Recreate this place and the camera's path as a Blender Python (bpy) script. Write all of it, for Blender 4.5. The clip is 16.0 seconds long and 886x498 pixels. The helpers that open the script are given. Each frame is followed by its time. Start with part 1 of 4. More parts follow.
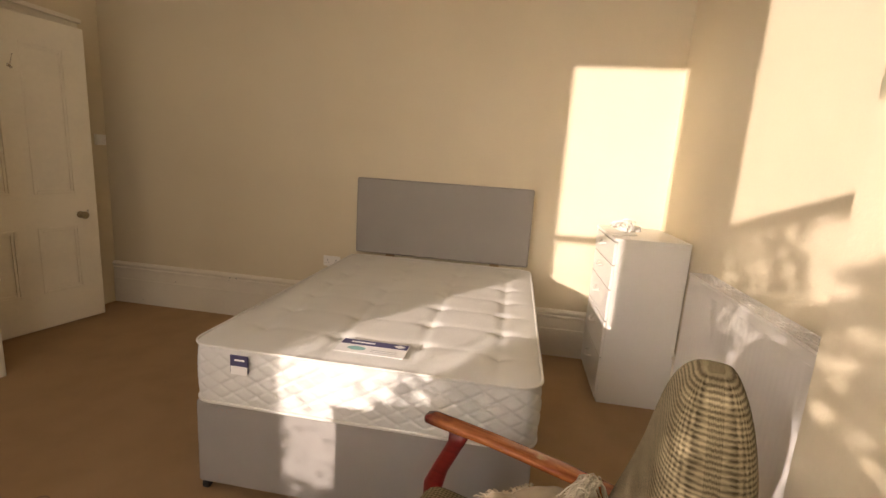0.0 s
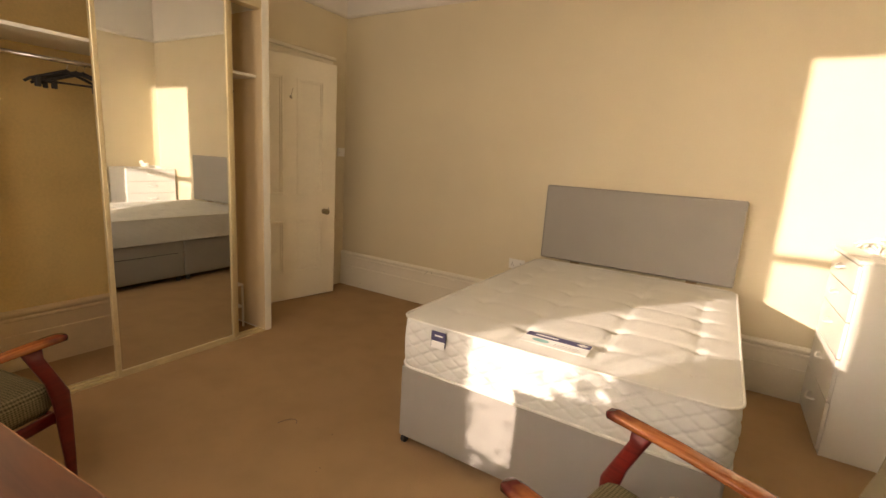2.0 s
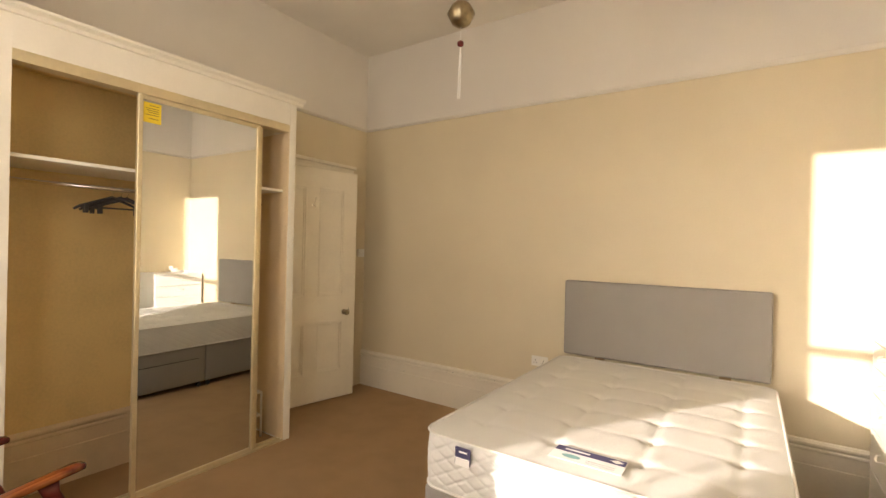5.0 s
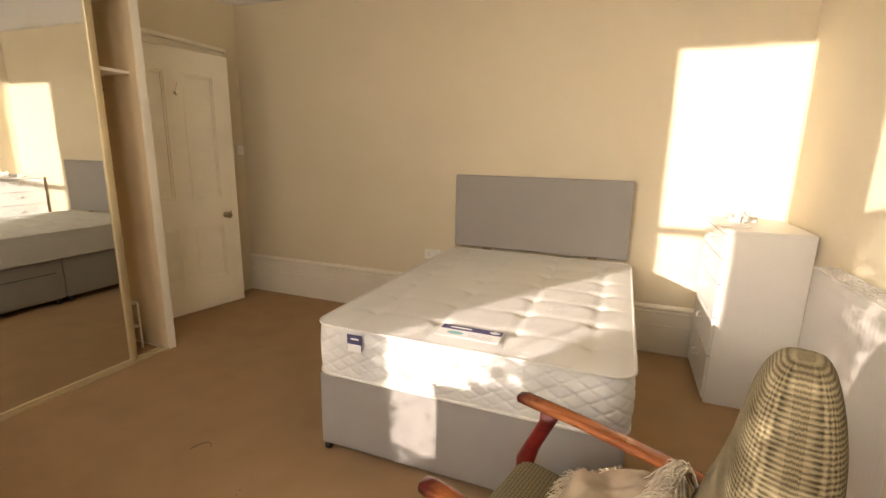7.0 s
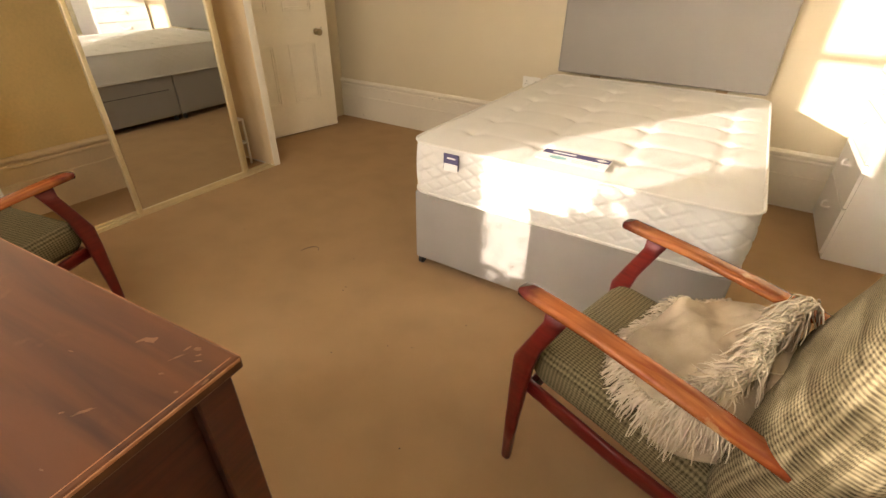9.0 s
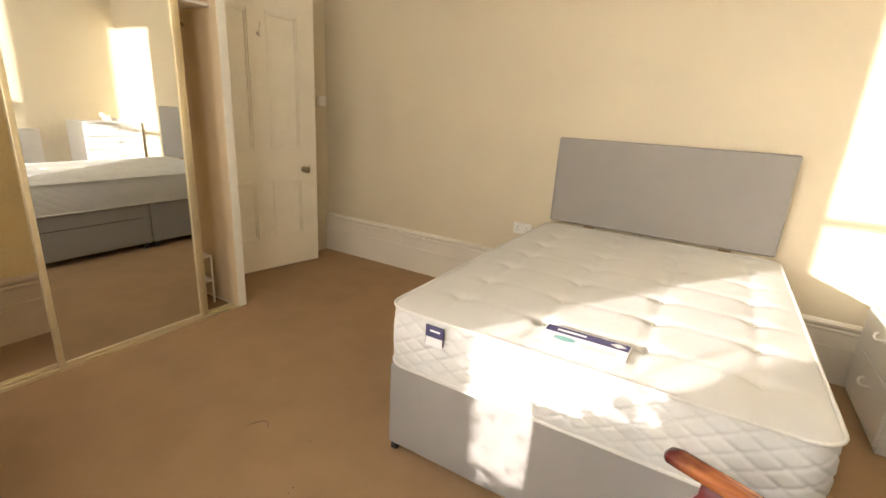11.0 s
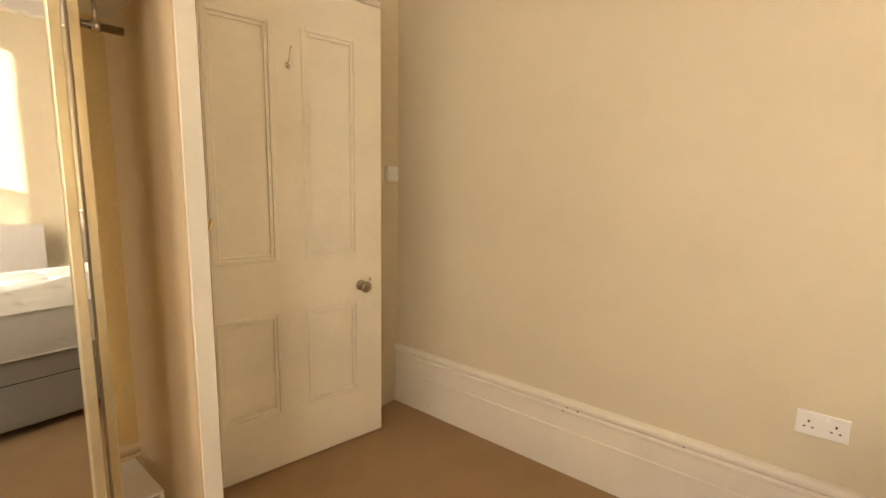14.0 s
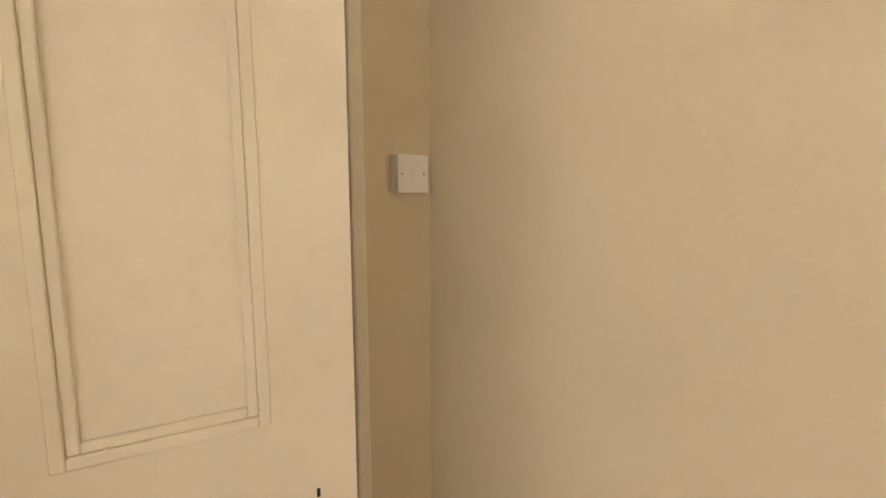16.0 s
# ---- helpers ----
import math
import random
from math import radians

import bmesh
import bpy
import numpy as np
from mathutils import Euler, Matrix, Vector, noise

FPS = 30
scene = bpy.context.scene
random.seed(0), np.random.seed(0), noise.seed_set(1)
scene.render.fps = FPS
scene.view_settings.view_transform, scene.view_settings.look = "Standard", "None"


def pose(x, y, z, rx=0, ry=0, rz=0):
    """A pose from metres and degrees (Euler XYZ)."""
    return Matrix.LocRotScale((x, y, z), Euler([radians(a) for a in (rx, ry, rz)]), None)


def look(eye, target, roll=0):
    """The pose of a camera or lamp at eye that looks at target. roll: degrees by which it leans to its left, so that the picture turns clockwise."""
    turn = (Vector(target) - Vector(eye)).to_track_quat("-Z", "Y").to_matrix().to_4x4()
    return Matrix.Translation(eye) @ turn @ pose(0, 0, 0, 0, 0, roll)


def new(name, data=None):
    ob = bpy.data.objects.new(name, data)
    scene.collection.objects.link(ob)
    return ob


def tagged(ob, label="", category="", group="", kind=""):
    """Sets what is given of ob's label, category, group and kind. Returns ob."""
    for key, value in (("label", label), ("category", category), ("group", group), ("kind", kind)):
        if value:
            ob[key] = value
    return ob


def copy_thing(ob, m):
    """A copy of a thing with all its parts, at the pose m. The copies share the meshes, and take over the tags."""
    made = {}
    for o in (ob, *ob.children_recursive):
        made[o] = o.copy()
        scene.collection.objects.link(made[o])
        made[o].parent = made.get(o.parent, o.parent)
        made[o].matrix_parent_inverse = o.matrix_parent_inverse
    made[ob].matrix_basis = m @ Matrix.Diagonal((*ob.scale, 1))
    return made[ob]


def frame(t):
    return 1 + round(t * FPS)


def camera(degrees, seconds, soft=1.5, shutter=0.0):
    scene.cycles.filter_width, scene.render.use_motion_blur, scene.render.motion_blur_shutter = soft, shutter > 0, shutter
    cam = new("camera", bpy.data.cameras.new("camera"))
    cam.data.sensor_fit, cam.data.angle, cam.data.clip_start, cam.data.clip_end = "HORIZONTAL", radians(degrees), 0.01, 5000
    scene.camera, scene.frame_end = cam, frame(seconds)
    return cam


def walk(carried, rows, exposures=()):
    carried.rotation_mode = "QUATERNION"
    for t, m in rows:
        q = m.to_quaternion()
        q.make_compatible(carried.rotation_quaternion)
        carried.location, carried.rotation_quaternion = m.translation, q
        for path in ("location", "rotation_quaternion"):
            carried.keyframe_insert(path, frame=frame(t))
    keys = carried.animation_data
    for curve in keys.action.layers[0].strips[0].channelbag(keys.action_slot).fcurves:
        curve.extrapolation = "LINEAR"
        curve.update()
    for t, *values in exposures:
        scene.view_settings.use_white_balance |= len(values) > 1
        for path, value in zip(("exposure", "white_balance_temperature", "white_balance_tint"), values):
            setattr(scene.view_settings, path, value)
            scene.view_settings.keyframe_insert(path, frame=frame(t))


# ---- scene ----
cam = camera(88.6, 16.0)
EXPO = [(0.0, 0.62, 6900, 22), (2.0, 1.03, 7600, 20), (2.5, 1.18, 7500, 20), (3.5, 1.43, 7000, 17), (4.2, 1.43, 6850, 17), (6.5, 1.13, 6800, 18),
        (7.5, 1.13, 6750, 18), (8.7, 1.58, 7000, 17), (11.0, 1.63, 6200, 14), (11.5, 1.33, 6300, 14), (12.0, 1.23, 6650, 16),
        (13.0, 1.75, 7400, 18), (14.0, 1.90, 7000, 18), (14.5, 2.00, 6000, 17), (15.0, 1.95, 6000, 18), (16.0, 2.00, 6250, 18)]
PATH = [
    (0, (3.53, -3.504, 1.462), (3.237, -1.564, 1.078), 3.8),
    (0.5, (3.52, -3.575, 1.481), (3.005, -1.678, 1.111), 3.5),
    (1, (3.548, -3.614, 1.457), (2.85, -1.778, 1.083), 3.5),
    (1.5, (3.543, -3.634, 1.433), (2.683, -1.868, 1.052), 3.5),
    (2, (3.533, -3.655, 1.425), (2.513, -1.978, 1.043), 3.7),
    (2.5, (3.515, -3.682, 1.422), (2.364, -2.088, 1.053), 3.6),
    (3, (3.495, -3.704, 1.429), (2.263, -2.165, 1.094), 3.3),
    (3.5, (3.496, -3.704, 1.454), (2.229, -2.177, 1.2), 3.2),
    (4, (3.497, -3.695, 1.492), (2.246, -2.138, 1.378), 3.1),
    (4.2, (3.506, -3.683, 1.508), (2.271, -2.11, 1.457), 2.8),
    (6.3, (3.573, -3.662, 1.537), (2.724, -1.853, 1.451), 1.9),
    (6.5, (3.581, -3.654, 1.519), (2.777, -1.831, 1.347), 1.7),
    (7, (3.578, -3.621, 1.477), (2.87, -1.799, 1.053), 1.1),
    (7.5, (3.573, -3.603, 1.435), (2.903, -1.845, 0.755), 0.9),
    (8, (3.548, -3.607, 1.395), (2.863, -1.961, 0.49), 1.5),
    (8.5, (3.538, -3.62, 1.355), (2.747, -2.113, 0.304), 1.7),
    (8.7, (3.529, -3.62, 1.349), (2.681, -2.164, 0.272), 1.7),
    (10.8, (3.279, -3.344, 1.4), (2.245, -1.752, 0.773), 3.3),
    (11, (3.29, -3.266, 1.402), (2.32, -1.614, 0.828), 3.4),
    (11.5, (3.208, -3.057, 1.393), (2.514, -1.237, 0.94), 3.7),
    (12, (3.029, -2.86, 1.42), (2.212, -1.075, 1.038), 3.4),
    (12.5, (2.792, -2.678, 1.383), (1.821, -0.964, 1.037), 3.1),
    (13, (2.529, -2.466, 1.402), (1.424, -0.83, 1.078), 2.7),
    (13.5, (2.213, -2.226, 1.387), (1.021, -0.651, 1.08), 2.1),
    (14, (1.969, -1.993, 1.393), (0.725, -0.453, 1.106), 1.0),
    (14.5, (1.686, -1.651, 1.391), (0.438, -0.11, 1.133), 0.4),
    (15, (1.373, -1.349, 1.364), (0.065, 0.142, 1.113), -0.1),
    (15.5, (1.116, -1.028, 1.414), (-0.321, 0.335, 1.143), -0.3),
    (16, (0.884, -0.699, 1.400), (-0.637, 0.575, 1.152), -0.1),
]
walk(cam, [(t, look(eye, target, roll)) for t, eye, target, roll in PATH], exposures=EXPO)

# ---- light: low winter sun through the two sash windows behind the camera ----
SUN = Vector((0.65, 1.0, -0.26)).normalized()
world = bpy.data.worlds.new("world")
scene.world = world
world.use_nodes = True
wt = world.node_tree
sky = wt.nodes.new("ShaderNodeTexSky")
sky.sky_type = "NISHITA"
sky.sun_disc = False
sky.sun_elevation = math.asin(-SUN.z)
sky.sun_rotation = math.atan2(-SUN.x, -SUN.y)
wt.nodes["Background"].inputs["Strength"].default_value = 0.15
wt.links.new(sky.outputs[0], wt.nodes["Background"].inputs["Color"])

sun = new("sun", bpy.data.lights.new("sun", "SUN"))
sun.data.energy, sun.data.angle, sun.data.color = 4.0, radians(0.5), (1.0, 0.93, 0.84)
sun.matrix_world = look((-6, -14, 6), Vector((-6, -14, 6)) + SUN)


# ---- materials ----
def mat(name, color, rough=0.6, metal=0.0, mottle=0.06, mscale=3.0, bump=0.0, bscale=60.0, spec=None, tint=None):
    """A plain surface with broad mottling, fine grain and a little relief."""
    m = bpy.data.materials.new(name)
    m.use_nodes = True
    nt, b = m.node_tree, m.node_tree.nodes["Principled BSDF"]
    b.inputs["Roughness"].default_value, b.inputs["Metallic"].default_value = rough, metal
    if spec is not None:
        b.inputs["Specular IOR Level"].default_value = spec
    co = nt.nodes.new("ShaderNodeTexCoord")
    n1 = nt.nodes.new("ShaderNodeTexNoise")
    n1.inputs["Scale"].default_value, n1.inputs["Detail"].default_value = mscale, 5
    n2 = nt.nodes.new("ShaderNodeTexNoise")
    n2.inputs["Scale"].default_value, n2.inputs["Detail"].default_value = bscale, 3
    mix = nt.nodes.new("ShaderNodeMix")
    mix.data_type = "RGBA"
    dark = tint or tuple(c * (1 - 3 * mottle) for c in color)
    mix.inputs["A"].default_value = (*dark, 1)
    mix.inputs["B"].default_value = (*[min(1, c * (1 + mottle)) for c in color], 1)
    ramp = nt.nodes.new("ShaderNodeMapRange")
    ramp.inputs["From Min"].default_value, ramp.inputs["From Max"].default_value = 0.25, 0.6
    add = nt.nodes.new("ShaderNodeMath")
    add.operation = "MULTIPLY_ADD"
    add.inputs[1].default_value = 0.35
    nt.links.new(co.outputs["Object"], n1.inputs["Vector"])
    nt.links.new(co.outputs["Object"], n2.inputs["Vector"])
    nt.links.new(n2.outputs["Fac"], add.inputs[0])
    sub = nt.nodes.new("ShaderNodeMath")
    sub.operation = "ADD"
    sub.inputs[1].default_value = -0.17
    nt.links.new(n1.outputs["Fac"], sub.inputs[0])
    nt.links.new(sub.outputs[0], add.inputs[2])
    nt.links.new(add.outputs[0], ramp.inputs["Value"])
    nt.links.new(ramp.outputs[0], mix.inputs["Factor"])
    nt.links.new(mix.outputs["Result"], b.inputs["Base Color"])
    if bump:
        bp = nt.nodes.new("ShaderNodeBump")
        bp.inputs["Strength"].default_value, bp.inputs["Distance"].default_value = bump, 0.004
        nt.links.new(n2.outputs["Fac"], bp.inputs["Height"])
        nt.links.new(bp.outputs[0], b.inputs["Normal"])
    return m


M_WALL = mat("cream_wall_paint", (0.67, 0.582, 0.408), 0.62, mottle=0.015, mscale=1.3, bump=0.12, bscale=90)
M_UPPER = mat("pale_upper_wall_paint", (0.74, 0.70, 0.63), 0.7, mottle=0.012, mscale=1.1, bump=0.1, bscale=90)
M_CEIL = mat("ceiling_paint", (0.82, 0.78, 0.70), 0.8, mottle=0.012, bump=0.08)
M_TRIM = mat("cream_gloss_paint", (0.78, 0.72, 0.59), 0.32, mottle=0.02, mscale=2.5, bump=0.05, bscale=40)
M_DOOR = mat("cream_door_paint", (0.87, 0.81, 0.67), 0.38, mottle=0.02, mscale=3, bump=0.06, bscale=35)
M_WARD = mat("white_wardrobe_paint", (0.84, 0.80, 0.69), 0.42, mottle=0.015, bump=0.05)
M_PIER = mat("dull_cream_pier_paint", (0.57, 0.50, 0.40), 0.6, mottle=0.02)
M_WARDIN = mat("yellowed_wardrobe_paint", (0.82, 0.62, 0.28), 0.6, mottle=0.05, mscale=1.6, bump=0.08)
M_JAMB = mat("beige_paint_and_jamb_shade", (0.72, 0.57, 0.36), 0.6, mottle=0.03)
M_GAPSHADE = mat("brown_gap_shade", (0.10, 0.05, 0.025), 0.8)
M_CARPET = mat("beige_carpet", (0.405, 0.265, 0.138), 0.95, mottle=0.03, mscale=4.5, bump=0.9, bscale=420, spec=0.1)
M_MATT = mat("white_mattress_ticking", (0.65, 0.64, 0.595), 0.75, mottle=0.012, mscale=6, bump=0.25, bscale=300, spec=0.2)
M_PIPE = mat("mattress_piping_cloth", (0.70, 0.68, 0.62), 0.7, mottle=0.02)
M_GREY = mat("grey_divan_fabric", (0.320, 0.298, 0.268), 0.85, mottle=0.008, mscale=5, bump=0.5, bscale=520, spec=0.2)
M_CHEST = mat("white_laminate", (0.71, 0.68, 0.61), 0.35, mottle=0.012, mscale=2)
M_RAD = mat("white_radiator_enamel", (0.72, 0.68, 0.61), 0.3, mottle=0.01)
M_SLOTSHADE = mat("slot_shade_convector_steel", (0.05, 0.045, 0.038), 0.8, mottle=0.06)
M_DARK = mat("dark_plastic", (0.03, 0.027, 0.025), 0.45)
M_BRASS = mat("brass", (0.85, 0.60, 0.22), 0.3, 1.0, mottle=0.05, mscale=20)
M_OLDBR = mat("aged_brass", (0.36, 0.30, 0.19), 0.28, 1.0, mottle=0.1, mscale=30)
M_CHROME = mat("chrome", (0.75, 0.72, 0.68), 0.18, 1.0, mottle=0.02)
M_FRAME = mat("gold_anodised_frame", (0.70, 0.60, 0.38), 0.38, 0.55, mottle=0.03, mscale=8)
M_PLAST = mat("white_plastic", (0.82, 0.80, 0.74), 0.3, mottle=0.01)
M_YEL = mat("yellow_sticker_paper", (0.80, 0.60, 0.03), 0.5, mottle=0.02)
M_NAVY = mat("navy_label_cloth", (0.06, 0.055, 0.13), 0.6, mottle=0.05)
M_LABEL = mat("white_label_cloth", (0.82, 0.81, 0.78), 0.6, mottle=0.01)
M_TEAL = mat("teal_print", (0.25, 0.50, 0.48), 0.6)
M_THROW = mat("cream_woven_cotton", (0.42, 0.345, 0.245), 0.9, mottle=0.07, mscale=14, bump=0.6, bscale=380, spec=0.1)
M_FRINGE = mat("pale_fringe_cotton", (0.58, 0.50, 0.375), 0.9, mottle=0.05, mscale=20, spec=0.1)
M_LEAF = mat("leaf_green", (0.06, 0.09, 0.03), 0.5, mottle=0.15)
M_BARK = mat("bark_brown", (0.10, 0.07, 0.045), 0.9, mottle=0.1)
M_GROUND = mat("garden_soil", (0.12, 0.12, 0.06), 0.95, mottle=0.15)
M_BRICK = mat("outer_render", (0.42, 0.36, 0.30), 0.9, mottle=0.08)
M_TAPE = mat("wooden_slat", (0.42, 0.27, 0.14), 0.7)

M_MIRROR = bpy.data.materials.new("mirror_silver")
M_MIRROR.use_nodes = True
_b = M_MIRROR.node_tree.nodes["Principled BSDF"]
_b.inputs["Base Color"].default_value = (0.80, 0.82, 0.81, 1)
_b.inputs["Metallic"].default_value, _b.inputs["Roughness"].default_value = 1.0, 0.012

M_GLASS = bpy.data.materials.new("window_glass")
M_GLASS.use_nodes = True
_b = M_GLASS.node_tree.nodes["Principled BSDF"]
_b.inputs["Roughness"].default_value, _b.inputs["Transmission Weight"].default_value = 0.0, 1.0


def wood(name, a, b_, rough, scale=(3, 30, 30), scuff=None):
    """Stained wood with grain along its local x; scuff: colour of worn spots."""
    m = bpy.data.materials.new(name)
    m.use_nodes = True
    nt, b = m.node_tree, m.node_tree.nodes["Principled BSDF"]
    co, mp = nt.nodes.new("ShaderNodeTexCoord"), nt.nodes.new("ShaderNodeMapping")
    mp.inputs["Scale"].default_value = scale
    n1 = nt.nodes.new("ShaderNodeTexNoise")
    n1.inputs["Scale"].default_value, n1.inputs["Detail"].default_value, n1.inputs["Distortion"].default_value = 1.2, 8, 1.0
    mix = nt.nodes.new("ShaderNodeMix")
    mix.data_type = "RGBA"
    mix.inputs["A"].default_value, mix.inputs["B"].default_value = (*a, 1), (*b_, 1)
    mr = nt.nodes.new("ShaderNodeMapRange")
    mr.inputs["From Min"].default_value, mr.inputs["From Max"].default_value = 0.35, 0.68
    nt.links.new(co.outputs["Object"], mp.inputs["Vector"])
    nt.links.new(mp.outputs[0], n1.inputs["Vector"])
    nt.links.new(n1.outputs["Fac"], mr.inputs["Value"])
    nt.links.new(mr.outputs[0], mix.inputs["Factor"])
    out = mix.outputs["Result"]
    if scuff:
        n2 = nt.nodes.new("ShaderNodeTexNoise")
        n2.inputs["Scale"].default_value, n2.inputs["Detail"].default_value = 9.0, 6
        m2 = nt.nodes.new("ShaderNodeMapRange")
        m2.inputs["From Min"].default_value, m2.inputs["From Max"].default_value = 0.63, 0.70
        mx = nt.nodes.new("ShaderNodeMix")
        mx.data_type = "RGBA"
        mx.inputs["B"].default_value = (*scuff, 1)
        nt.links.new(co.outputs["Object"], n2.inputs["Vector"])
        nt.links.new(n2.outputs["Fac"], m2.inputs["Value"])
        nt.links.new(m2.outputs[0], mx.inputs["Factor"])
        nt.links.new(out, mx.inputs["A"])
        out = mx.outputs["Result"]
    nt.links.new(out, b.inputs["Base Color"])
    b.inputs["Roughness"].default_value = rough
    bp = nt.nodes.new("ShaderNodeBump")
    bp.inputs["Strength"].default_value, bp.inputs["Distance"].default_value = 0.15, 0.001
    nt.links.new(n1.outputs["Fac"], bp.inputs["Height"])
    nt.links.new(bp.outputs[0], b.inputs["Normal"])
    return m


M_TEAK = wood("red_brown_lacquered_wood", (0.095, 0.006, 0.006), (0.150, 0.012, 0.009), 0.28)
M_TEAKTOP = wood("worn_orange_armrest_wood", (0.21, 0.046, 0.013), (0.40, 0.135, 0.036), 0.24, scuff=(0.50, 0.29, 0.13))
# the red lacquer is left at both ends of the arms
nt_ = M_TEAKTOP.node_tree
b_ = nt_.nodes["Principled BSDF"]
was = b_.inputs["Base Color"].links[0].from_socket
tc_, sx_, no_ = nt_.nodes.new("ShaderNodeTexCoord"), nt_.nodes.new("ShaderNodeSeparateXYZ"), nt_.nodes.new("ShaderNodeTexNoise")
no_.inputs["Scale"].default_value = 22
nt_.links.new(tc_.outputs["Object"], sx_.inputs[0])
nt_.links.new(tc_.outputs["Object"], no_.inputs["Vector"])
add_, abs_ = nt_.nodes.new("ShaderNodeMath"), nt_.nodes.new("ShaderNodeMath")
add_.operation, add_.inputs[1].default_value = "ADD", 0.325
abs_.operation = "ABSOLUTE"
wob_ = nt_.nodes.new("ShaderNodeMath")
wob_.operation, wob_.inputs[1].default_value = "MULTIPLY_ADD", 0.10
mr_, mx_ = nt_.nodes.new("ShaderNodeMapRange"), nt_.nodes.new("ShaderNodeMix")
mr_.inputs["From Min"].default_value, mr_.inputs["From Max"].default_value = 0.31, 0.37
mx_.data_type = "RGBA"
mx_.inputs["B"].default_value = (0.095, 0.011, 0.008, 1)
nt_.links.new(sx_.outputs["X"], add_.inputs[0])
nt_.links.new(add_.outputs[0], abs_.inputs[0])
nt_.links.new(no_.outputs["Fac"], wob_.inputs[0])
nt_.links.new(abs_.outputs[0], wob_.inputs[2])
nt_.links.new(wob_.outputs[0], mr_.inputs["Value"])
nt_.links.new(mr_.outputs[0], mx_.inputs["Factor"])
nt_.links.new(was, mx_.inputs["A"])
nt_.links.new(mx_.outputs["Result"], b_.inputs["Base Color"])
M_DESK = wood("worn_brown_desk_wood", (0.046, 0.014, 0.005), (0.115, 0.038, 0.012), 0.5, scale=(1.6, 14, 14), scuff=(0.125, 0.050, 0.020))
dust = M_DESK.node_tree.nodes["Principled BSDF"]
dust.inputs["Specular IOR Level"].default_value, dust.inputs["Sheen Weight"].default_value = 0.35, 0.12
dust.inputs["Sheen Roughness"].default_value, dust.inputs["Sheen Tint"].default_value = 0.5, (1.0, 0.8, 0.6, 1)
M_DESKEDGE = wood("worn_orange_desk_edge", (0.30, 0.12, 0.05), (0.50, 0.25, 0.12), 0.4, scale=(8, 30, 30))
M_DESKD = wood("dark_brown_desk_panel", (0.040, 0.009, 0.005), (0.080, 0.019, 0.009), 0.45, scale=(4, 4, 30))


def weave(name, light, dark, across=95.0, along=60.0):
    """Ribbed upholstery: pale cords over dark gaps, broken into stitches. Uses uv in metres: v runs across the ribs."""
    m = bpy.data.materials.new(name)
    m.use_nodes = True
    nt, b = m.node_tree, m.node_tree.nodes["Principled BSDF"]
    uv, sp = nt.nodes.new("ShaderNodeUVMap"), nt.nodes.new("ShaderNodeSeparateXYZ")
    nt.links.new(uv.outputs[0], sp.inputs[0])

    def wave(src, per):
        k = nt.nodes.new("ShaderNodeMath")
        k.operation = "MULTIPLY"
        k.inputs[1].default_value = per * 2 * math.pi
        nt.links.new(src, k.inputs[0])
        drift = nt.nodes.new("ShaderNodeTexNoise")
        drift.inputs["Scale"].default_value, drift.inputs["Detail"].default_value = 38, 2
        nt.links.new(uv.outputs[0], drift.inputs["Vector"])
        wander = nt.nodes.new("ShaderNodeMath")
        wander.operation = "MULTIPLY_ADD"
        wander.inputs[1].default_value = 3.0
        nt.links.new(drift.outputs["Fac"], wander.inputs[0])
        nt.links.new(k.outputs[0], wander.inputs[2])
        s = nt.nodes.new("ShaderNodeMath")
        s.operation = "SINE"
        nt.links.new(wander.outputs[0], s.inputs[0])
        return s.outputs[0]

    n = nt.nodes.new("ShaderNodeTexNoise")
    n.inputs["Scale"].default_value, n.inputs["Detail"].default_value = 240, 2
    nt.links.new(uv.outputs[0], n.inputs["Vector"])
    a, c = wave(sp.outputs["Y"], across), wave(sp.outputs["X"], along)
    soft_ = nt.nodes.new("ShaderNodeMath")
    soft_.operation = "MULTIPLY"
    soft_.inputs[1].default_value = 0.7
    nt.links.new(a, soft_.inputs[0])
    a = soft_.outputs[0]
    m1 = nt.nodes.new("ShaderNodeMath")
    m1.operation = "MULTIPLY_ADD"
    m1.inputs[1].default_value = 0.45
    nt.links.new(c, m1.inputs[0])
    nt.links.new(a, m1.inputs[2])
    m2 = nt.nodes.new("ShaderNodeMath")
    m2.operation = "MULTIPLY_ADD"
    m2.inputs[1].default_value = 3.0
    nt.links.new(n.outputs["Fac"], m2.inputs[0])
    nt.links.new(m1.outputs[0], m2.inputs[2])
    mr = nt.nodes.new("ShaderNodeMapRange")
    mr.inputs["From Min"].default_value, mr.inputs["From Max"].default_value = 0.3, 2.7
    nt.links.new(m2.outputs[0], mr.inputs["Value"])
    mix = nt.nodes.new("ShaderNodeMix")
    mix.data_type = "RGBA"
    mix.inputs["A"].default_value, mix.inputs["B"].default_value = (*dark, 1), (*light, 1)
    nt.links.new(mr.outputs[0], mix.inputs["Factor"])
    nt.links.new(mix.outputs["Result"], b.inputs["Base Color"])
    b.inputs["Roughness"].default_value, b.inputs["Specular IOR Level"].default_value = 0.95, 0.1
    bp = nt.nodes.new("ShaderNodeBump")
    bp.inputs["Strength"].default_value, bp.inputs["Distance"].default_value = 0.3, 0.002
    nt.links.new(mr.outputs[0], bp.inputs["Height"])
    nt.links.new(bp.outputs[0], b.inputs["Normal"])
    return m


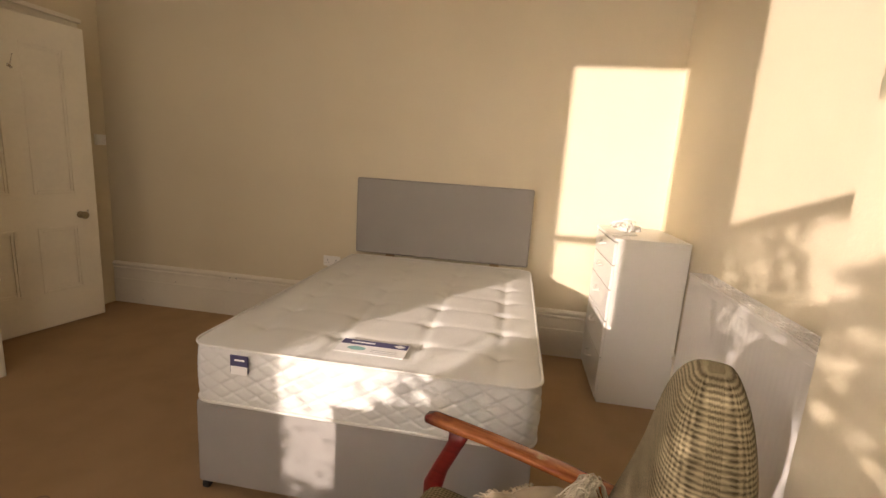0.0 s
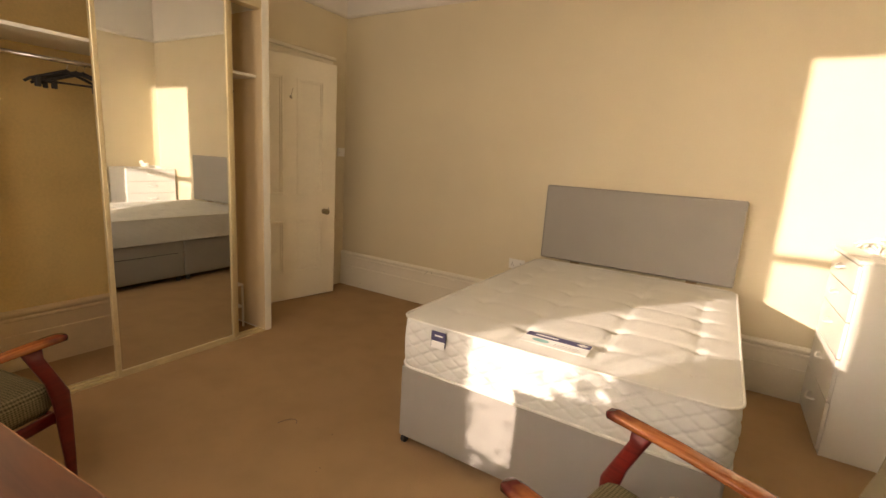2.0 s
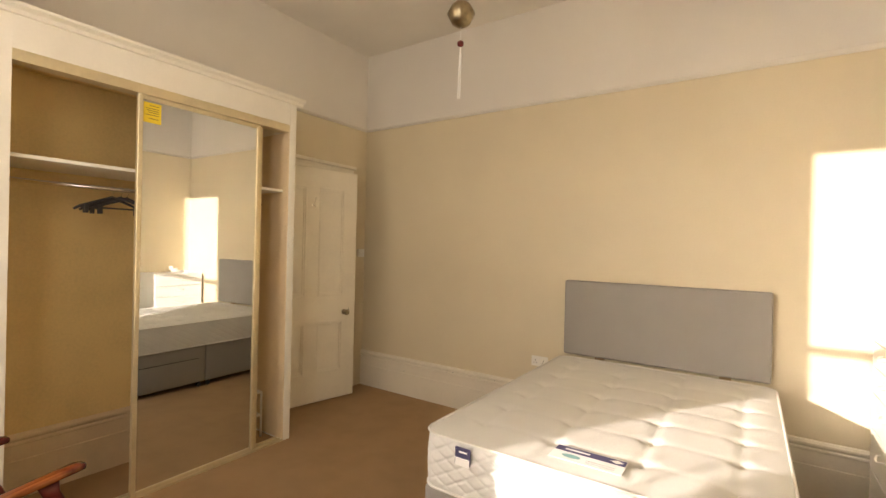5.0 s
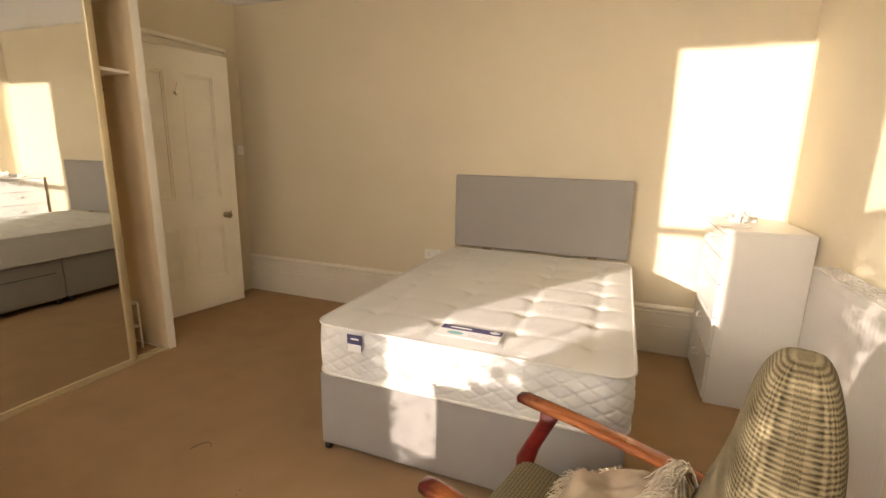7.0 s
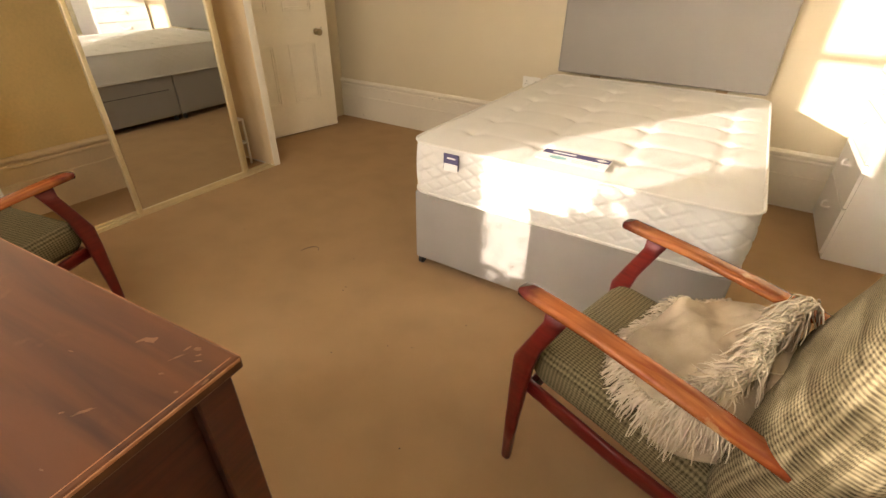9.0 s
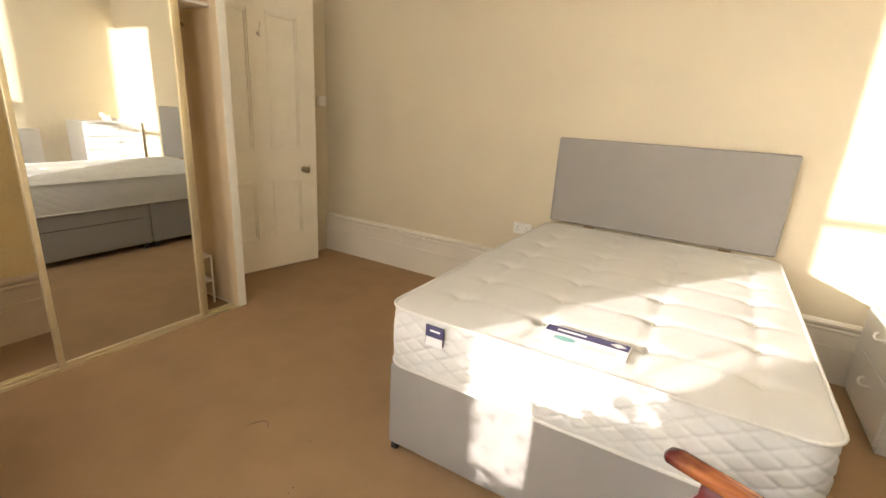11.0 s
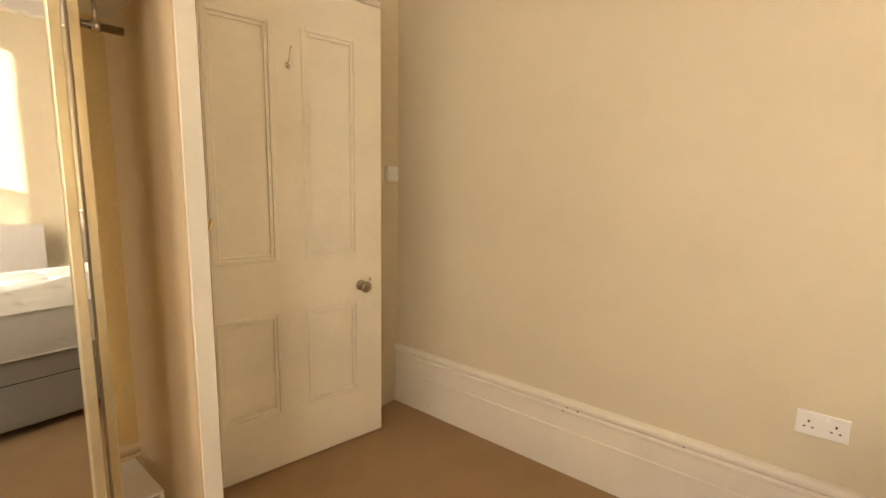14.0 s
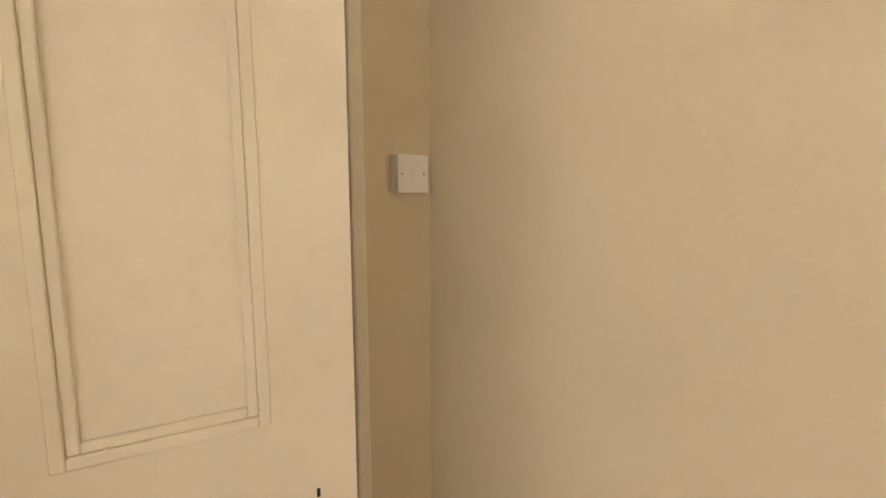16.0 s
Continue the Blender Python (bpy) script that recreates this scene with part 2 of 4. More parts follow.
M_WEAVE = weave("ribbed_olive_cream_upholstery", (0.27, 0.22, 0.128), (0.045, 0.034, 0.016), 120, 96)
M_WEAVE_SEAT = weave("ribbed_olive_seat_upholstery", (0.245, 0.205, 0.115), (0.052, 0.042, 0.020), 112, 90)


# ---- mesh helpers ----
def finish(name, bm, material, parent=None, label="", smooth=False):
    me = bpy.data.meshes.new(name)
    bm.normal_update()
    bm.to_mesh(me)
    bm.free()
    for m_ in (material if isinstance(material, (list, tuple)) else [material]):
        me.materials.append(m_)
    if smooth:
        me.shade_smooth()
    ob = new(name, me)
    ob.parent = parent
    if label:
        ob["label"] = label
    return ob


def part(name, bm, material, parent, label="", smooth=False):
    return finish(name, bm, material, parent, label, smooth)


def thing(name, x=0, y=0, z=0, rz=0, **tags):
    ob = new(name)
    ob.matrix_basis = pose(x, y, z, 0, 0, rz)
    ob.empty_display_size = 0.1
    return tagged(ob, **tags)


def box(bm, lo, hi, bevel=0.0, seg=1, m=None):
    """Adds a box from corner lo to corner hi, its edges rounded by bevel."""
    verts = bmesh.ops.create_cube(bm, size=1)["verts"]
    c, s = [(a + b) / 2 for a, b in zip(lo, hi)], [abs(b - a) for a, b in zip(lo, hi)]
    for v in verts:
        v.co = Vector([c[i] + v.co[i] * s[i] for i in range(3)])
    if bevel:
        edges = list({e for v in verts for e in v.link_edges})
        out = bmesh.ops.bevel(bm, geom=edges, offset=bevel, segments=seg, affect="EDGES", profile=0.5)
        verts = list({v for f in out["faces"] for v in f.verts} | {v for v in verts if v.is_valid})
    if m is not None:
        bmesh.ops.transform(bm, matrix=m, verts=verts)
    return verts


def bx(lo, hi, bevel=0.0, seg=1, m=None):
    bm = bmesh.new()
    box(bm, lo, hi, bevel, seg, m)
    return bm


def lathe(bm, prof, m=None, n=20):
    """Adds a body turned about z from (radius, height) pairs."""
    rings = [[bm.verts.new((r * math.cos(2 * math.pi * i / n), r * math.sin(2 * math.pi * i / n), z)) for i in range(n)] for r, z in prof]
    for a, b in zip(rings, rings[1:]):
        for i in range(n):
            bm.faces.new((a[i], a[(i + 1) % n], b[(i + 1) % n], b[i]))
    bm.faces.new(rings[0][::-1])
    bm.faces.new(rings[-1])
    if m is not None:
        bmesh.ops.transform(bm, matrix=m, verts=[v for r in rings for v in r])


def tube(bm, pts, r, n=8, flat=1.0):
    """Adds a round bar through points; r is a radius or one for each point."""
    pts = [Vector(p) for p in pts]
    rs = r if isinstance(r, (list, tuple)) else [r] * len(pts)
    rings = []
    side = None
    for i, p in enumerate(pts):
        d = (pts[min(i + 1, len(pts) - 1)] - pts[max(i - 1, 0)]).normalized()
        if side is None:
            side = d.orthogonal().normalized()
        side = (side - d * side.dot(d)).normalized()
        up = d.cross(side)
        rings.append([bm.verts.new(p + rs[i] * (math.cos(2 * math.pi * k / n) * side + flat * math.sin(2 * math.pi * k / n) * up)) for k in range(n)])
    for a, b in zip(rings, rings[1:]):
        for k in range(n):
            bm.faces.new((a[k], a[(k + 1) % n], b[(k + 1) % n], b[k]))
    bm.faces.new(rings[0][::-1])
    bm.faces.new(rings[-1])


def sweep(bm, prof, a, b, out, cap=True):
    """Adds a moulding: the outline prof (out, up) carried from point a to point b; out is the way it stands out."""
    a, b, out = Vector(a), Vector(b), Vector(out)
    ra = [bm.verts.new(a + out * u + Vector((0, 0, v))) for u, v in prof]
    rb = [bm.verts.new(b + out * u + Vector((0, 0, v))) for u, v in prof]
    n = len(prof)
    for i in range(n):
        bm.faces.new((ra[i], ra[(i + 1) % n], rb[(i + 1) % n], rb[i]))
    if cap:
        bm.faces.new(ra[::-1])
        bm.faces.new(rb)
    bmesh.ops.recalc_face_normals(bm, faces=bm.faces[:])


def structure(name, bm, material, parent=None, label=""):
    ob = finish(name, bm, material, parent, label)
    ob["kind"] = "structure"
    return ob


# ---- the room ----
XR, YF, H, RAIL = 4.60, -4.30, 3.60, 2.77      # right wall, window wall, ceiling, picture rail
BX, BY = 4.05, -2.70                             # chimney breast: face and far corner
WX, WY0, WY1, WZ = 0.575, -1.384, -3.13, 2.62   # built-in wardrobe: face, end, chimney side, top

floor = structure("floor", bx((-0.2, YF - 0.35, -0.1), (XR + 0.2, 0.2, 0)), M_CARPET, label="beige short-pile fitted carpet with faint marks")
ceiling = structure("ceiling", bx((-0.2, YF - 0.35, H), (XR + 0.2, 0.2, H + 0.1)), M_CEIL)


def wall_split(name, lo, hi, label=""):
    """A wall in two paint colours, divided at the picture rail."""
    w = structure(name, bx(lo, (hi[0], hi[1], RAIL)), M_WALL, label=label)
    structure("wall_upper", bx((lo[0], lo[1], RAIL), (hi[0], hi[1], H)), M_UPPER, w, "paler paint above the picture rail")
    return w


wall_north = wall_split("wall_north", (-0.2, 0, 0), (XR + 0.2, 0.2, H), "cream painted plaster wall with a paler band above")
wall_east = wall_split("wall_east", (XR, YF - 0.35, 0), (XR + 0.2, 0, H), "cream painted plaster wall behind the radiator")
chimney_breast = wall_split("wall_chimney_breast", (BX, YF, 0), (XR, BY, H), "cream painted chimney breast")

# west wall with the doorway
DY0, DY1, DZ = -0.30, -1.27, 2.255
bm = bmesh.new()
box(bm, (-0.2, DY0, 0), (0, 0, RAIL))
box(bm, (-0.2, DY1, DZ), (0, DY0, RAIL))
box(bm, (-0.2, YF, 0), (0, DY1, RAIL))
wall_west = structure("wall_west", bm, M_WALL, label="cream painted plaster wall with a panelled door")
structure("wall_upper", bx((-0.2, YF, RAIL), (0, 0, H)), M_UPPER, wall_west)
# hall beyond the doorway
bm = bmesh.new()
box(bm, (-1.4, -1.9, 0), (-1.3, 0.2, DZ + 0.3))
box(bm, (-1.3, 0.1, 0), (-0.2, 0.2, DZ + 0.3))
box(bm, (-1.3, -1.9, 0), (-0.2, -1.8, DZ + 0.3))
box(bm, (-1.4, -1.9, DZ + 0.3), (-0.2, 0.2, DZ + 0.4))
box(bm, (-1.4, -1.9, -0.1), (-0.2, 0.2, 0))
structure("wall_hall", bm, M_WALL)
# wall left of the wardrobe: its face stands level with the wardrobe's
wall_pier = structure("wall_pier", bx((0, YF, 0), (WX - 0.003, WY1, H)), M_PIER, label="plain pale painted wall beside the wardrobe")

# window wall, two sash openings
WIN = ((0.87, 1.85), (2.29, 3.25))
SILL, HEAD, MEET = 0.50, 3.415, 2.09
bm = bmesh.new()
xs = [-0.2, WIN[0][0], WIN[0][1], WIN[1][0], WIN[1][1], XR + 0.2]
for i in (0, 2, 4):
    box(bm, (xs[i], YF - 0.3, 0), (xs[i + 1], YF, H))
for a, b in WIN:
    box(bm, (a, YF - 0.3, 0), (b, YF, SILL))
    box(bm, (a, YF - 0.3, HEAD), (b, YF, H))
wall_south = structure("wall_south", bm, M_WALL, label="cream painted window wall")

for k, (a, b) in enumerate(WIN):
    w = tagged(new("window_%d" % (k + 1)), label="white painted tall sliding sash window", category="window", kind="structure")
    w.location = ((a + b) / 2, YF, SILL)
    h = (b - a) / 2
    zt, zm = HEAD - SILL, MEET - SILL
    bm = bmesh.new()
    box(bm, (-h, -0.22, 0), (-h + 0.035, -0.08, zt))
    box(bm, (h - 0.035, -0.22, 0), (h, -0.08, zt))
    box(bm, (-h + 0.035, -0.22, zt - 0.04), (h - 0.035, -0.08, zt))
    part("window_frame", bm, M_TRIM, w)
    for nm, z0, z1, y in (("lower_sash", 0.0, zm + 0.02, -0.13), ("upper_sash", zm - 0.02, zt - 0.04, -0.17)):
        bm = bmesh.new()
        box(bm, (-h + 0.035, y, z0), (h - 0.035, y + 0.035, z0 + 0.045))
        box(bm, (-h + 0.035, y, z1 - 0.045), (h - 0.035, y + 0.035, z1))
        box(bm, (-h + 0.035, y, z0 + 0.045), (-h + 0.075, y + 0.035, z1 - 0.045))
        box(bm, (h - 0.075, y, z0 + 0.045), (h - 0.035, y + 0.035, z1 - 0.045))
        s = part(nm, bm, M_TRIM, w)
        g = part("pane", bx((-h + 0.075, y + 0.014, z0 + 0.045), (h - 0.075, y + 0.019, z1 - 0.045)), M_GLASS, s)
        g.visible_shadow = False
    part("window_sill", bx((-h - 0.04, -0.075, -0.03), (h + 0.04, 0.04, 0), 0.006), M_TRIM, w)

# sky light entering at the windows
for a, b in WIN:
    lt = new("window_skylight", bpy.data.lights.new("window_skylight", "AREA"))
    lt.data.shape, lt.data.size, lt.data.size_y = "RECTANGLE", b - a - 0.1, HEAD - SILL - 0.1
    lt.data.spread = radians(160)
    lt.data.energy, lt.data.color = 7.2, (1.0, 0.91, 0.78)
    lt.matrix_world = look(((a + b) / 2, YF - 0.05, (HEAD + SILL) / 2), ((a + b) / 2 - 1.6, 0, (HEAD + SILL) / 2 - 0.6))

# skirting boards: tall Victorian profile
SK = [(0, 0), (0.024, 0), (0.024, 0.222), (0.019, 0.226), (0.019, 0.31), (0.024, 0.316), (0.024, 0.326), (0.017, 0.334), (0.030, 0.350), (0.030, 0.362), (0.018, 0.375), (0, 0.378)]


def skirting(name, a, b, out):
    bm = bmesh.new()
    sweep(bm, SK, a, b, out)
    return structure(name, bm, M_TRIM, label="tall moulded cream gloss skirting board")


skirting("baseboard_north", (0, 0, 0), (XR, 0, 0), (0, -1, 0))
skirting("baseboard_east", (XR, -0.03, 0), (XR, BY, 0), (-1, 0, 0))
skirting("baseboard_breast", (BX, BY, 0), (BX, YF, 0), (-1, 0, 0))
PR = [(0, 0), (0.014, 0.004), (0.028, 0.02), (0.03, 0.03), (0.016, 0.036), (0, 0.038)]


def rail(name, a, b, out):
    bm = bmesh.new()
    sweep(bm, PR, a, b, out)
    return structure(name, bm, M_UPPER, label="slim painted picture rail")


rail("trim_picture_rail_north", (0, 0, RAIL), (XR, 0, RAIL), (0, -1, 0))
rail("trim_picture_rail_west", (0, -0.03, RAIL), (0, WY1, RAIL), (1, 0, 0))
rail("trim_picture_rail_east", (XR, -0.03, RAIL), (XR, BY, RAIL), (-1, 0, 0))

# door architrave
AP = ((0, 0.012), (0.055, 0.022), (0.075, 0.030), (0.095, 0.030))
bm = bmesh.new()
box(bm, (0, DY0, 0), (0.018, DY0 + 0.10, DZ + 0.0), 0.003)
box(bm, (0.018, DY0 + 0.065, 0), (0.034, DY0 + 0.10, DZ), 0.006, 2)
box(bm, (0.018, DY0 + 0.004, 0), (0.025, DY0 + 0.03, DZ), 0.003)
box(bm, (0, DY1, DZ), (0.018, DY0 + 0.10, DZ + 0.10), 0.003)
box(bm, (0.018, DY1, DZ + 0.065), (0.045, DY0 + 0.115, DZ + 0.10), 0.008, 2)
box(bm, (0.018, DY1, DZ + 0.004), (0.027, DY0 + 0.10, DZ + 0.03), 0.003)
box(bm, (-0.2, DY0 - 0.02, 0), (0, DY0, DZ), 0.0)
box(bm, (-0.2, DY1, DZ - 0.02), (0, DY0 - 0.02, DZ), 0.0)
structure("trim_door_architrave", bm, M_TRIM, label="moulded cream door architrave")

# ---- the door, standing ajar ----
DW, DH, DT = 0.97, 2.235, 0.042
# local x runs from the hinge to the free edge, local y stands out into the room
panels = {"tl": (0.14, 0.42, 1.015, 2.06), "tr": (0.55, 0.83, 1.015, 2.06), "bl": (0.14, 0.42, 0.27, 0.765), "br": (0.55, 0.83, 0.27, 0.765)}
door_1 = tagged(new("door_1"), label="cream four-panel wooden door standing ajar", category="door", kind="structure")
ang = math.degrees(math.atan2(0.197 - 0.012, 0.952))
door_1.matrix_basis = pose(0.197 - DW * math.sin(radians(ang)), -0.328 - DW * math.cos(radians(ang)), 0.012, 0, 0, 90 - ang)
bm = bmesh.new()
for a, b in ((0, 0.14), (0.42, 0.55), (0.83, DW)):
    box(bm, (a, 0, 0), (b, DT, DH))
for a, b in ((0.14, 0.42), (0.55, 0.83)):
    for z0, z1 in ((0, 0.27), (0.765, 1.015), (2.06, DH)):
        box(bm, (a, 0, z0), (b, DT, z1))
part("door_frame", bm, M_DOOR, door_1)
for a, b, z0, z1 in panels.values():
    bm = bmesh.new()
    box(bm, (a, 0.012, z0), (b, 0.03, z1))
    p = part("panel", bm, M_DOOR, door_1)
    bm = bmesh.new()
    for o, w, d in ((0.0, 0.018, 0.006), (0.018, 0.016, 0.0)):
        for lo, hi in (((a + o, -d + 0.002, z0 + o), (a + o + w, 0.012, z1 - o)), ((b - o - w, -d + 0.002, z0 + o), (b - o, 0.012, z1 - o)),
                       ((a + o + w, -d + 0.002, z0 + o), (b - o - w, 0.012, z0 + o + w)), ((a + o + w, -d + 0.002, z1 - o - w), (b - o - w, 0.012, z1 - o))):
            box(bm, lo, hi, 0.002)
    part("moulding", bm, M_DOOR, p)
knob = bmesh.new()
toroom = Matrix.Rotation(radians(90), 4, "X")
KX, KZ = DW - 0.125, 0.845
lathe(knob, [(0.027, 0), (0.027, 0.004), (0.018, 0.009), (0.010, 0.012), (0.009, 0.034), (0.020, 0.038), (0.028, 0.048), (0.029, 0.058), (0.022, 0.066), (0.008, 0.069)], Matrix.Translation((KX, 0.0, KZ)) @ toroom)
part("door_knob", knob, M_OLDBR, door_1, "aged brass round door knob", smooth=True)
part("keyhole", bx((DW - 0.072, -0.001, 0.862), (DW - 0.066, 0.001, 0.878), 0.0005), M_DARK, door_1, "dark keyhole")
part("lock_plate", bx((DW, 0.006, 0.80), (DW + 0.0015, 0.03, 0.92)), M_OLDBR, door_1, "aged brass lock plate")


def coat_hook(name, m, parent=None, material=None, s=1.0):
    """A small double hook; local -y stands out from its surface."""
    bm = bmesh.new()
    lathe(bm, [(0.013 * s, 0), (0.013 * s, 0.003 * s), (0.006 * s, 0.005 * s)], m @ toroom, 14)
    tube(bm, [m @ Vector(p) for p in ((0, -0.003 * s, 0.004 * s), (0, -0.016 * s, 0.010 * s), (0.002, -0.024 * s, 0.035 * s), (0.004, -0.034 * s, 0.065 * s), (0.004, -0.040 * s, 0.072 * s))], [0.0035 * s, 0.0035 * s, 0.003 * s, 0.003 * s, 0.005 * s])
    tube(bm, [m @ Vector(p) for p in ((0, -0.003 * s, -0.004 * s), (0, -0.018 * s, -0.022 * s), (0, -0.030 * s, -0.020 * s), (0, -0.034 * s, -0.008 * s))], [0.0035 * s, 0.003 * s, 0.003 * s, 0.0045 * s])
    return part(name, bm, material or M_OLDBR, parent, smooth=True)


h = coat_hook("coat_hook", pose(DW - 0.485, 0, 1.885), door_1, M_CHROME)
h["label"] = "small chrome coat hook on the door"

# ---- light switch and sockets ----
sw = thing("light_switch", 0, -0.072, 1.442, label="white plastic single light switch on a back box", category="light switch")
part("back_box", bx((0, -0.043, -0.043), (0.022, 0.043, 0.043), 0.002), M_PLAST, sw)
part("face_plate", bx((0.022, -0.0435, -0.0435), (0.030, 0.0435, 0.0435), 0.003, 2), M_PLAST, sw)
part("rocker", bx((0.0302, -0.009, -0.013), (0.034, 0.009, 0.013), 0.0015), M_PLAST, sw)
for s in (-1, 1):
    bm = bmesh.new()
    lathe(bm, [(0.0028, 0), (0.0022, 0.0012)], Matrix.Translation((0.030, s * 0.030, 0)) @ Matrix.Rotation(radians(90), 4, "Y"), 10)
    part("screw", bm, M_OLDBR, sw)

so = thing("power_socket", 2.075, 0, 0.578, label="white plastic double wall socket above the skirting", category="power socket")
part("face_plate", bx((-0.073, -0.010, -0.043), (0.073, 0, 0.043), 0.003, 2), M_PLAST, so)
for s in (-1, 1):
    bm = bmesh.new()
    box(bm, (s * 0.037 - 0.003, -0.0106, 0.004), (s * 0.037 + 0.003, -0.0095, 0.013))
    box(bm, (s * 0.037 - 0.015, -0.0106, -0.015), (s * 0.037 - 0.008, -0.0095, -0.010))
    box(bm, (s * 0.037 + 0.008, -0.0106, -0.015), (s * 0.037 + 0.015, -0.0095, -0.010))
    part("pin_holes", bm, M_DARK, so, "dark pin holes")
    part("rocker", bx((s * 0.013 - 0.005, -0.0135, 0.016), (s * 0.013 + 0.005, -0.010, 0.032), 0.001), M_PLAST, so)

# ---- built-in wardrobe ----
ward = thing("wardrobe", WX, WY0, 0, label="white built-in wardrobe with a gold-framed sliding mirror door, partly open", category="wardrobe")


def wbx(lo, hi, bevel=0.0):
    return bx((lo[0] - WX, lo[1] - WY0, lo[2]), (hi[0] - WX, hi[1] - WY0, hi[2]), bevel)


OY0, OY1, OZ = -1.442, -3.035, 2.44
part("side_panel", wbx((0.0, OY0, 0), (WX, WY0, WZ), 0.002), M_WARD, ward)
part("bulkhead", wbx((WX - 0.06, OY1, OZ), (WX, OY0, WZ)), M_WARD, ward)
part("pilaster", wbx((0.0, WY1, 0), (WX - 0.002, OY1, WZ)), M_WARD, ward)
part("top_panel", wbx((0.0, WY1, WZ), (WX, WY0, WZ + 0.02)), M_WARD, ward)
bm = bmesh.new()
CP = [(0, 0), (0.012, 0.004), (0.02, 0.022), (0.045, 0.036), (0.05, 0.05), (0, 0.05)]
sweep(bm, CP, (0, YF - WY0, WZ - 0.018), (0, 0.05, WZ - 0.018), (1, 0, 0))
sweep(bm, CP, (0, 0, WZ - 0.018), (-WX, 0, WZ - 0.018), (0, 1, 0))
part("cornice", bm, M_WARD, ward)
part("back_panel", wbx((0.001, OY1, 0), (0.008, OY0, OZ + 0.1)), M_WARDIN, ward, "yellowed cream back wall")
part("left_lining", wbx((0.008, OY1, 0), (WX - 0.06, OY1 + 0.006, OZ)), M_WARDIN, ward)
# darker beige carried to the front edge in place of the jamb's shade
part("right_lining", wbx((0.008, OY0 - 0.006, 0.017), (WX - 0.004, OY0, OZ - 0.056)), M_JAMB, ward)
part("inner_ceiling", wbx((0.008, OY1, OZ + 0.06), (WX - 0.06, OY0, OZ + 0.075)), M_WARDIN, ward)
bm = bmesh.new()
sweep(bm, SK, (0.008 - WX, OY0 - WY0, 0), (0.008 - WX, OY1 - WY0, 0), (1, 0, 0))
part("skirting", bm, M_JAMB, ward, "pale skirting board inside the wardrobe")
part("shelf", wbx((0.03, OY1 + 0.006, 1.925), (0.515, OY0 - 0.006, 1.945), 0.002), M_WARD, ward)
bm = bmesh.new()
tube(bm, [(0.27 - WX, OY1 + 0.006 - WY0, 1.835), (0.27 - WX, OY0 - 0.03 - WY0, 1.835)], 0.0125, 12)
part("hanging_rod", bm, M_CHROME, ward, "chrome hanging rod", smooth=True)
bm = bmesh.new()
tube(bm, [(0.27 - WX, OY0 - 0.10 - WY0, 1.925), (0.27 - WX, OY0 - 0.10 - WY0, 1.835)], 0.006, 10)
lathe(bm, [(0.022, 0), (0.022, 0.004)], Matrix.Translation((0.27 - WX, OY0 - 0.10 - WY0, 1.919)), 14)
lathe(bm, [(0.017, -0.01), (0.017, 0.01)], Matrix.Translation((0.27 - WX, OY0 - 0.10 - WY0, 1.835)) @ toroom, 14)
part("rod_bracket", bm, M_CHROME, ward, "chrome rod bracket", smooth=True)
bm = bmesh.new()
box(bm, (-0.085, OY1 - WY0, OZ - 0.055), (-0.002, OY0 - WY0, OZ - 0.0))
bm2 = part("top_track", bm, M_FRAME, ward, "gold anodised top track")
bm = bmesh.new()
for x0 in (-0.085, -0.044, -0.006):
    box(bm, (x0, OY1 - WY0, 0), (x0 + 0.006, OY0 - WY0, 0.016))
box(bm, (-0.079, OY1 - WY0, 0), (-0.006, OY0 - WY0, 0.005))
part("bottom_track", bm, M_FRAME, ward, "gold anodised bottom track")


def sliding_door(y0, y1, x):
    d = part("sliding_door", wbx((x - 0.012, y0 + 0.02, 0.03), (x - 0.004, y1 - 0.02, OZ - 0.07)), M_MIRROR, ward, "full-height mirror sliding door")
    bm = bmesh.new()
    for lo, hi in (((x - 0.022, y0, 0.012), (x + 0.008, y0 + 0.026, OZ - 0.058)), ((x - 0.022, y1 - 0.026, 0.012), (x + 0.008, y1, OZ - 0.058)),
                   ((x - 0.018, y0 + 0.026, 0.012), (x + 0.004, y1 - 0.026, 0.04)), ((x - 0.018, y0 + 0.026, OZ - 0.085), (x + 0.004, y1 - 0.026, OZ - 0.058))):
        vs = box(bm, (lo[0] - WX, lo[1] - WY0, lo[2]), (hi[0] - WX, hi[1] - WY0, hi[2]), 0.003)
    f = part("frame", bm, M_FRAME, d, "gold anodised aluminium frame")
    pivot = Matrix.Translation((x - WX, (y0 + y1) / 2 - WY0, 0))
    d.matrix_basis = pivot @ pose(0, 0, 0, 0, 0, 0.8) @ pivot.inverted()
    return d


sliding_door(-2.487, -1.686, WX - 0.012)
sliding_door(-2.445, -1.640, WX - 0.052)
st = thing("warning_sticker", WX - 0.0105, -2.36, 2.30, label="yellow paper warning sticker on the mirror", category="sticker")
part("paper", bx((0, -0.10, -0.075), (0.0012, 0.0, 0.045)), M_YEL, st)
bm = bmesh.new()
for i, (w, z) in enumerate(((0.05, 0.025), (0.07, 0.008), (0.066, -0.004), (0.06, -0.016), (0.07, -0.03), (0.055, -0.052))):
    box(bm, (0.0012, -0.015 - w, z), (0.0016, -0.015, z + 0.004))
part("print_lines", bm, mat("sticker_ink", (0.25, 0.16, 0.03)), st, "lines of dark print")


